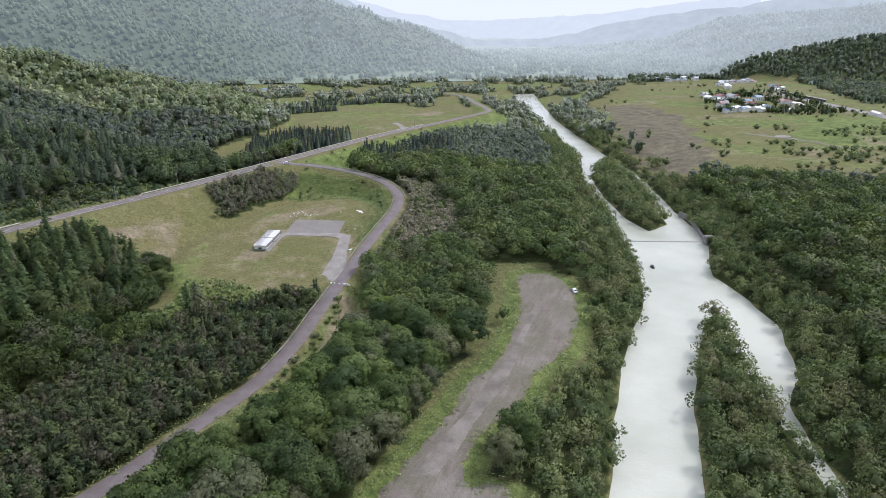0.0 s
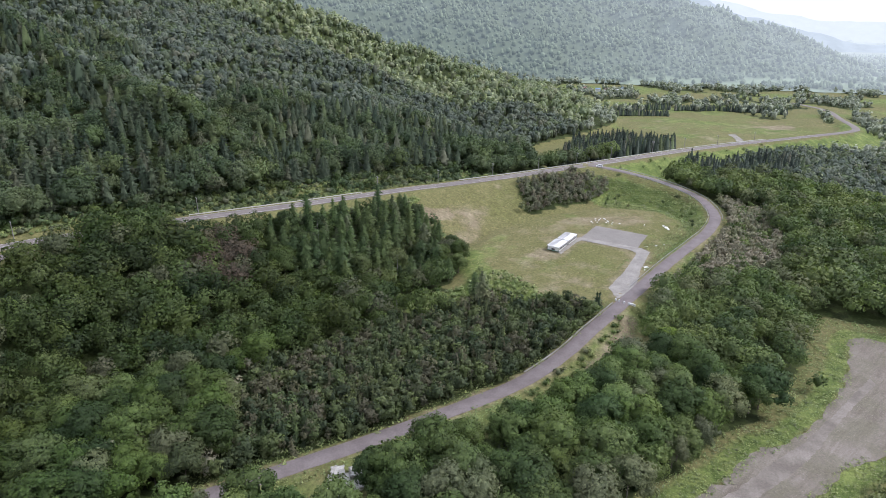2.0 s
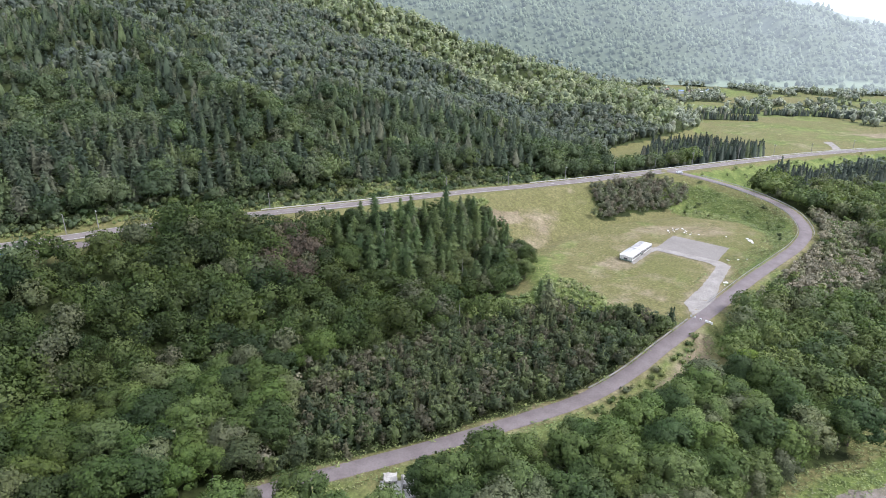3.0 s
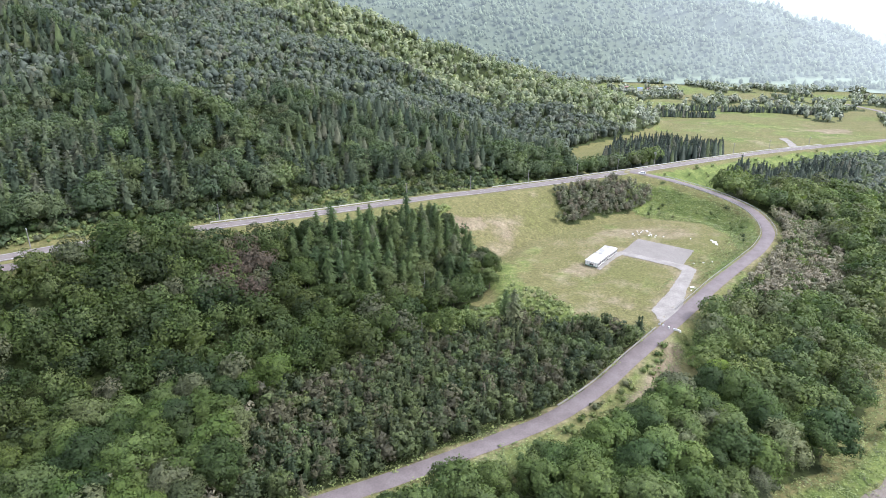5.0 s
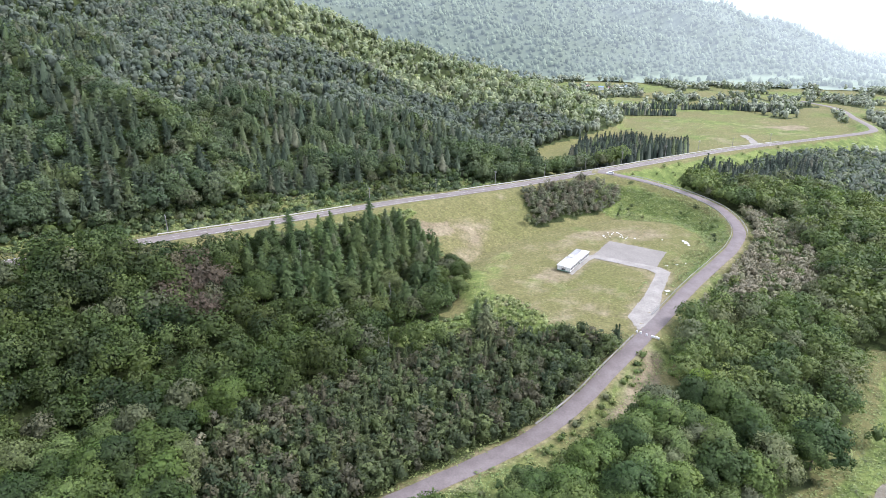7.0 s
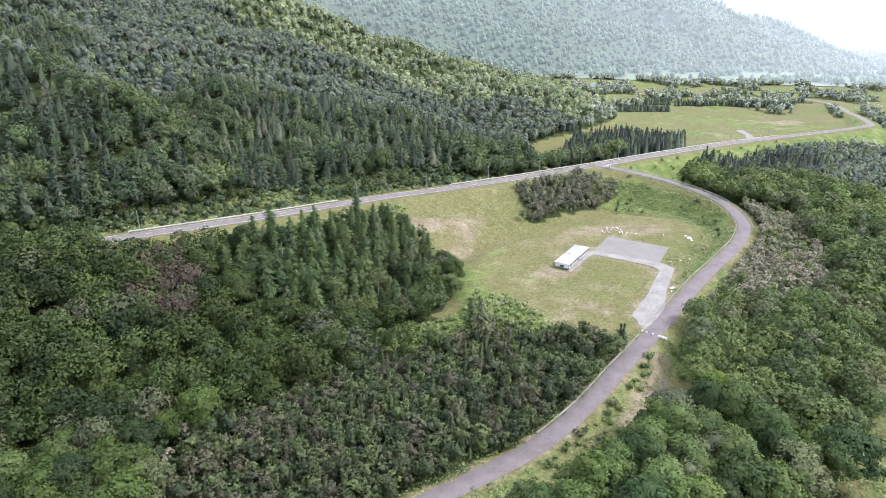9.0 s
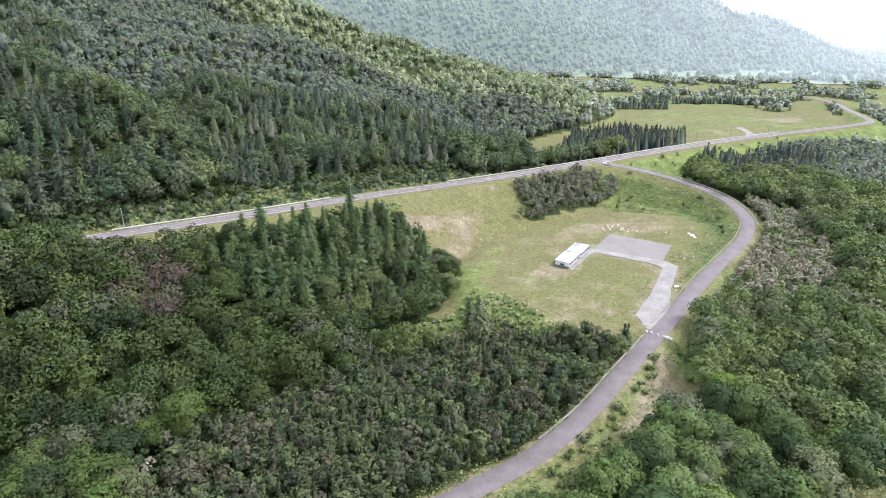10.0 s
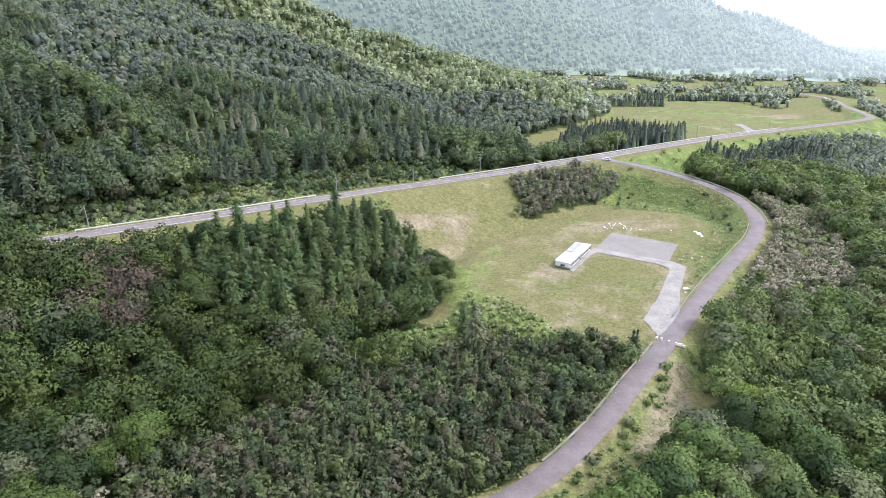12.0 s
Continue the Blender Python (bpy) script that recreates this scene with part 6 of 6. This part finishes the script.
# the pale worn way across the lot
flat_patch("pavement_worn_way", [(77, 256), (66, 238), (58, 225), (51, 214), (42, 203), (32, 189), (23, 179), (12, 166), (19, 165), (26, 173), (33.5, 184), (44, 197), (53, 210), (59.3, 222), (67, 235), (78, 253)], 0.125, WORN_SOIL, "pale worn wheel way across the lot", 4, -0.22, 17)
# far tracks
flat_patch("pavement_pasture_track", [(62, 603), (74, 648), (76, 690), (72, 722), (79, 724), (82, 690), (82, 650), (84, 616)], 0.2, PALE_GRAVEL, "pale gravel field entrance beside the main road", 5, -0.3, 12)
flat_patch("pavement_terrace_patch", [(402, 540), (410, 548), (420, 540), (414, 534)], 0.2, PALE_GRAVEL, "pale bare patch on the terrace meadow", 5, -0.3, 13)
flat_patch("pavement_terrace_track", [(384, 560), (404, 534), (412, 510), (420, 470), (424, 470), (418, 512), (410, 538), (390, 562)], 0.15, LOT_SOIL, "earth track across the terrace meadow", 5, -0.3, 14)


# single trees: the lone larch, dead stems, bushes in the verge
def lone(kind_meshes, name, x, y, s, label):
    tree = empty(name, pose(x, y, ground_at(x, y), 0, 0, 40) @ Matrix.Scale(s, 4), label, "tree")
    for nm, me in kind_meshes:
        ob = new(nm, me)
        ob.parent = tree
    return tree


lone((("trunk", stem_mesh[0]), ("crown", bough_mesh[0])), "larch_tree", -52, 254, 1.15, "tall slender larch standing alone at the field's corner")
lone((("trunk", stem_mesh[1]), ("crown", bough_mesh[1])), "larch_tree", -57, 262, 0.8, "slender larch at the edge of the grove")


for leaf_material, spots_, tree_label in ((LIME, ((-86, 256, 0.42), (15, 243, 0.82), (-99, 161, 0.7)), "yellow-green broadleaf tree, brighter than its neighbours"),
                                           (ORANGE, ((-93, 264, 0.5), (-127, 155, 0.55)), "small tree with orange-brown autumn leaves")):
    bright = plant("crown", near_kinds[2], leaf_material)
    for px, py, size_ in spots_:
        lone((("trunk", trunk_mesh[2]), ("crown", bright)), "broadleaf_tree", px, py, size_, tree_label)

round_bush = plant("leaves", young_kinds[3], BANK_LEAF_LIT)
for px, py, size_ in ((59, 242, 1.5), (99, 249, 1.5), (100.5, 244, 1.1)):
    lone((("leaves", round_bush),), "bush", px, py, size_, "rounded dark green bush on the grass beside the lot")


def dead_tree(tall, boughs, seed):
    r = np.random.RandomState(seed)
    pieces = [tapered([(0, 0, -0.5), (0.1, 0, tall * 0.5), (0, 0.1, tall)], [0.17, 0.1, 0.02])]
    for k in range(boughs):
        z = tall * (0.35 + 0.6 * k / max(1, boughs))
        a, n = r.uniform(0, 6.28), (1 - z / tall) * 3.2 + 0.5
        pieces.append(tapered([(0, 0, z), (math.cos(a) * n * 0.5, math.sin(a) * n * 0.5, z + 0.15), (math.cos(a) * n, math.sin(a) * n, z - 0.2)], [0.05, 0.035, 0.012], 4))
    return joined(pieces)


for x, y, tall, boughs in ((-122, 258, 17, 22), (-126, 255, 11, 18), (-88, 224, 9, 3), (-79, 236, 9, 4), (-92, 268, 12, 10)):
    ob = new("dead_tree", plant("dead_tree", dead_tree(tall, boughs, int(-x)), DEAD_WOOD))
    ob.location = (x, y, ground_at(x, y))
    tagged(ob, "bare grey dead stem among the living trees", "tree", "dead trees")

# hedges and scattered trees in the far valley and on the terrace
hx, hy = [], []
for (ax, ay), (bx, by) in (((-52, 912), (21, 944)), ((27, 934), (77, 954)), ((80, 954), (163, 948)), ((-45, 842), (18, 870))):
    n = int(math.hypot(bx - ax, by - ay) / 2.2)
    f = np.arange(n) / n
    for row in (0, 3.5):
        hx.append(ax + (bx - ax) * f + rng.uniform(-0.8, 0.8, n))
        hy.append(ay + (by - ay) * f + row + rng.uniform(-0.8, 0.8, n))
hx, hy = np.concatenate(hx), np.concatenate(hy)
stuff("far_hedge", rng, hedge_kinds, hx, hy, SPRUCE, "dark conifer hedges across the far valley", 0.7, 1.1)
x, y = scattered(rng, 230, 760, 380, 1240, 8.5)
m = (zone(x, y) == 0) & (in_poly(x, y, TERRACE) > -10) & (waves(x, y, 60, 71) + 0.7 * waves(x, y, 22, 73) + rng.uniform(-0.3, 0.3, len(x)) > np.interp(y - 0.45 * (x - 300), [380, 450, 520, 620], [-0.05, 0.22, 0.75, 1.0]))
stuff("terrace_bushes", rng, bush_kinds, x[m], y[m], WILLOW, "scattered bushes on the terrace meadow", 1.0, 3.2, "shrubs", 0.4)
x, y = scattered(rng, 440, 720, 630, 960, 7)
m = (waves(x, y, 45, 72) + rng.uniform(-0.3, 0.3, len(x)) > 0.3) & (in_poly(x, y, [(440, 680), (560, 660), (640, 760), (680, 900), (560, 900), (470, 760)]) > 0) | (in_poly(x, y, [(498, 690), (520, 652), (592, 662), (592, 704)]) > 0)
stuff("village_trees", rng, hedge_kinds[:2] + valley_kinds[:3], x[m], y[m], LEAF_STUFF, "dark trees between the village houses", 0.6, 1.1)
flat_patch("pavement_rail_yard", [(656, 905), (680, 898), (644, 752), (610, 606), (592, 610), (622, 756)], 0.25, PALE_GRAVEL, "pale gravel of the old rail yard beside the village", 8, -0.6, 15)
x, y = scattered(rng, -40, 110, 400, 640, 4.4)
d, _ = to_line(x, y, MAIN_ROAD)
m = (d < -9) & (d > -34) & (rng.rand(len(x)) < 0.16) & (zone(x, y) == 0) & (y > 436)
stuff("verge_saplings", rng, young_kinds, x[m], y[m], WEED, "young saplings on the grassy bank", 0.35, 0.9, "shrubs")
x, y = scattered(rng, -46, 120, 150, 430, 1.5)
ds, _ = to_line(x, y, LANE)
lot_d = in_poly(x, y, LOT)
edge = ((ds < -4.6) & (ds > -13) & (y < 300) & (rng.rand(len(x)) < 0.62)) | ((lot_d < 1.5) & (lot_d > -14) & (rng.rand(len(x)) < 0.7 - 0.16 * lot_d.clip(-1, 3))) | ((ds > 4) & (ds < 16) & (y > 300) & (y < 425) & (rng.rand(len(x)) < 0.55)) | ((ds < -4) & (ds > -9) & (y > 300) & (rng.rand(len(x)) < 0.5))
m = (zone(x, y) == 0) & edge & (in_poly(x, y, TRACK) < -1.5) & (in_poly(x, y, YARD) < -2)
stuff("verge_weeds", rng, mat_kinds, x[m], y[m], WEED, "tall green weeds along lane and lot", 0.5, 1.3, "shrubs", 0.05)
x, y = scattered(rng, -40, 36, 308, 430, 1.45)
m = (zone(x, y) == 0) & (in_poly(x, y, BEND_BANK) + 4 * waves(x, y, 14, 94) > 1) & (to_line(x, y, LANE)[0] > 4.6)
stuff("bank_weeds", rng, mat_kinds, x[m], y[m], WEED, "lush bright green weeds on the bank inside the bend", 0.6, 1.7, "shrubs", 0.05)
x, y = scattered(rng, -40, 36, 308, 430, 6.5)
m = (zone(x, y) == 0) & (in_poly(x, y, BEND_BANK) > 4) & (rng.rand(len(x)) < 0.5)
stuff("bank_shrubs", rng, young_kinds, x[m], y[m], YOUNG, "small bushes on the bank inside the bend", 0.3, 0.7, "shrubs")
x, y = scattered(rng, -158, -132, 214, 242, 4.6)
m = (zone(x, y) > 0) & (in_poly(x, y, [(-158, 230), (-152, 240), (-139, 238), (-133, 222), (-143, 214)]) > 0)
stuff("russet_trees", rng, wood_kinds, x[m], y[m], RUSSET, "dull reddish-brown trees at the grove's edge", 0.72, 0.95)
x, y = scattered(rng, -190, -140, 196, 248, 5.0)
m = (in_poly(x, y, [(-190, 212), (-176, 231), (-163, 229), (-166, 210), (-178, 197)]) > 0) & (to_line(x, y, MAIN_ROAD)[0] < -9.5)
stuff("roadside_wood", rng, wood_kinds, x[m], y[m], LEAF_STUFF, "tall green broadleaf trees beside the main road", 0.9, 1.15)
x, y = scattered(rng, -118, -86, 142, 200, 3.2)
m = (rng.rand(len(x)) < 0.2) & (zone(x, y) == 1)
stuff("autumn_bushes", rng, young_kinds, x[m], y[m], BROWNISH, "browning bushes in the near wood", 1.2, 1.9, "shrubs")


# grass tufts in the field and on the banks
tufts = [leaf_cards(rng, 10, 0.17, (0, 0, 0), (0.6, 0.6, 0.07), 0.1, 0.1, (0, 0, 1.5)) for _ in range(6)]
x, y = scattered(rng, -112, 40, 255, 440, 1.15)
dm_, _ = to_line(x, y, MAIN_ROAD)
ds_, _ = to_line(x, y, LANE)
m = (zone(x, y) == 0) & (dm_ < -6) & (ds_ > 4.2) & (in_poly(x, y, YARD) < -0.5) & (in_poly(x, y, TRACK) < -0.3) & (waves(x, y, 14, 91) + rng.uniform(-0.9, 0.9, len(x)) > 0.25)
stuff("field_grass", rng, tufts, x[m], y[m], GRASS, "rough tufted grass of the field and its banks", 0.5, 1.4, "grass", 0.0)
heath = [dome(rng, 0.9, 2.2) for _ in range(6)]
x, y = scattered(rng, -50, 200, 600, 900, 5)
m = (zone(x, y) == 0) & (in_poly(x, y, PASTURE) > 0) & (waves(x, y, 30, 93) + rng.uniform(-1, 1, len(x)) > 0.3)
stuff("pasture_tussocks", rng, heath, x[m], y[m], GRASS, "low grass tussocks of the far pasture", 0.3, 0.9, "grass", 0.25)

# bushes on the verges: right of the lane, and between the main road and the hill's foot
x, y = scattered(rng, -40, 40, 150, 300, 2.4)
ds_, _ = to_line(x, y, LANE)
row = (ds_ < -4.4) & (ds_ > -8) & (y > 205) & (y < 258) & (rng.rand(len(x)) < 0.75)
m = (zone(x, y) == 0) & (row | (ds_ < -8) & (ds_ > -15) & (waves(x, y, 11, 95) + rng.uniform(-0.5, 0.5, len(x)) > 0.2) & (in_poly(x, y, VERGE_SOIL) < -1)) & (in_poly(x, y, LOT) < -3)
stuff("verge_bushes", rng, bush_kinds, x[m], y[m], BANK_LEAF_LIT, "low leafy bushes on the lane's verge", 0.5, 1.5, "shrubs")
x, y = scattered(rng, -260, -70, 150, 400, 4.6)
dm_, _ = to_line(x, y, MAIN_ROAD)
m = seen_side(x, y) & (zone(x, y) == 6) & (dm_ > 12) & (waves(x, y, 30, 96) + rng.uniform(-0.6, 0.6, len(x)) > -0.2)
stuff("hill_foot_saplings", rng, young_kinds, x[m], y[m], LEAF_STUFF, "young broadleaf trees at the hill's foot", 0.4, 1.3)
x, y = scattered(rng, -330, -90, 150, 400, 4.8)
foot_u, _ = to_line(x, y, FOOT)
k = zone(x, y)
m = seen_side(x, y) & ((k == 1) | (k == 2)) & (foot_u > -12) & (foot_u < 70) & (reach(x, y) < 350)
stuff("hill_undergrowth", rng, bush_kinds, x[m], y[m], LEAF_STUFF, "leafy undergrowth below the hillside trees", 1.2, 2.8, "shrubs", 0.4)
x, y = scattered(rng, -100, -2, 130, 272, 1.6)
ds_, _ = to_line(x, y, LANE)
m = (ds_ > 3.1) & (ds_ < 8) & (rng.rand(len(x)) < 0.75)
stuff("lane_edge_weeds", rng, mat_kinds, x[m], y[m], WEED, "green weeds between the lane and the young trees", 0.6, 1.5, "shrubs", 0.05)
x, y = scattered(rng, -90, 60, 130, 200, 1.6)
ds_, _ = to_line(x, y, LANE)
m = (ds_ < -3.2) & (ds_ > -7) & (rng.rand(len(x)) < 0.7) & (zone(x, y) == 0)
stuff("lane_side_weeds", rng, mat_kinds, x[m], y[m], WEED, "green weeds along the lane's edge", 0.6, 1.4, "shrubs", 0.05)
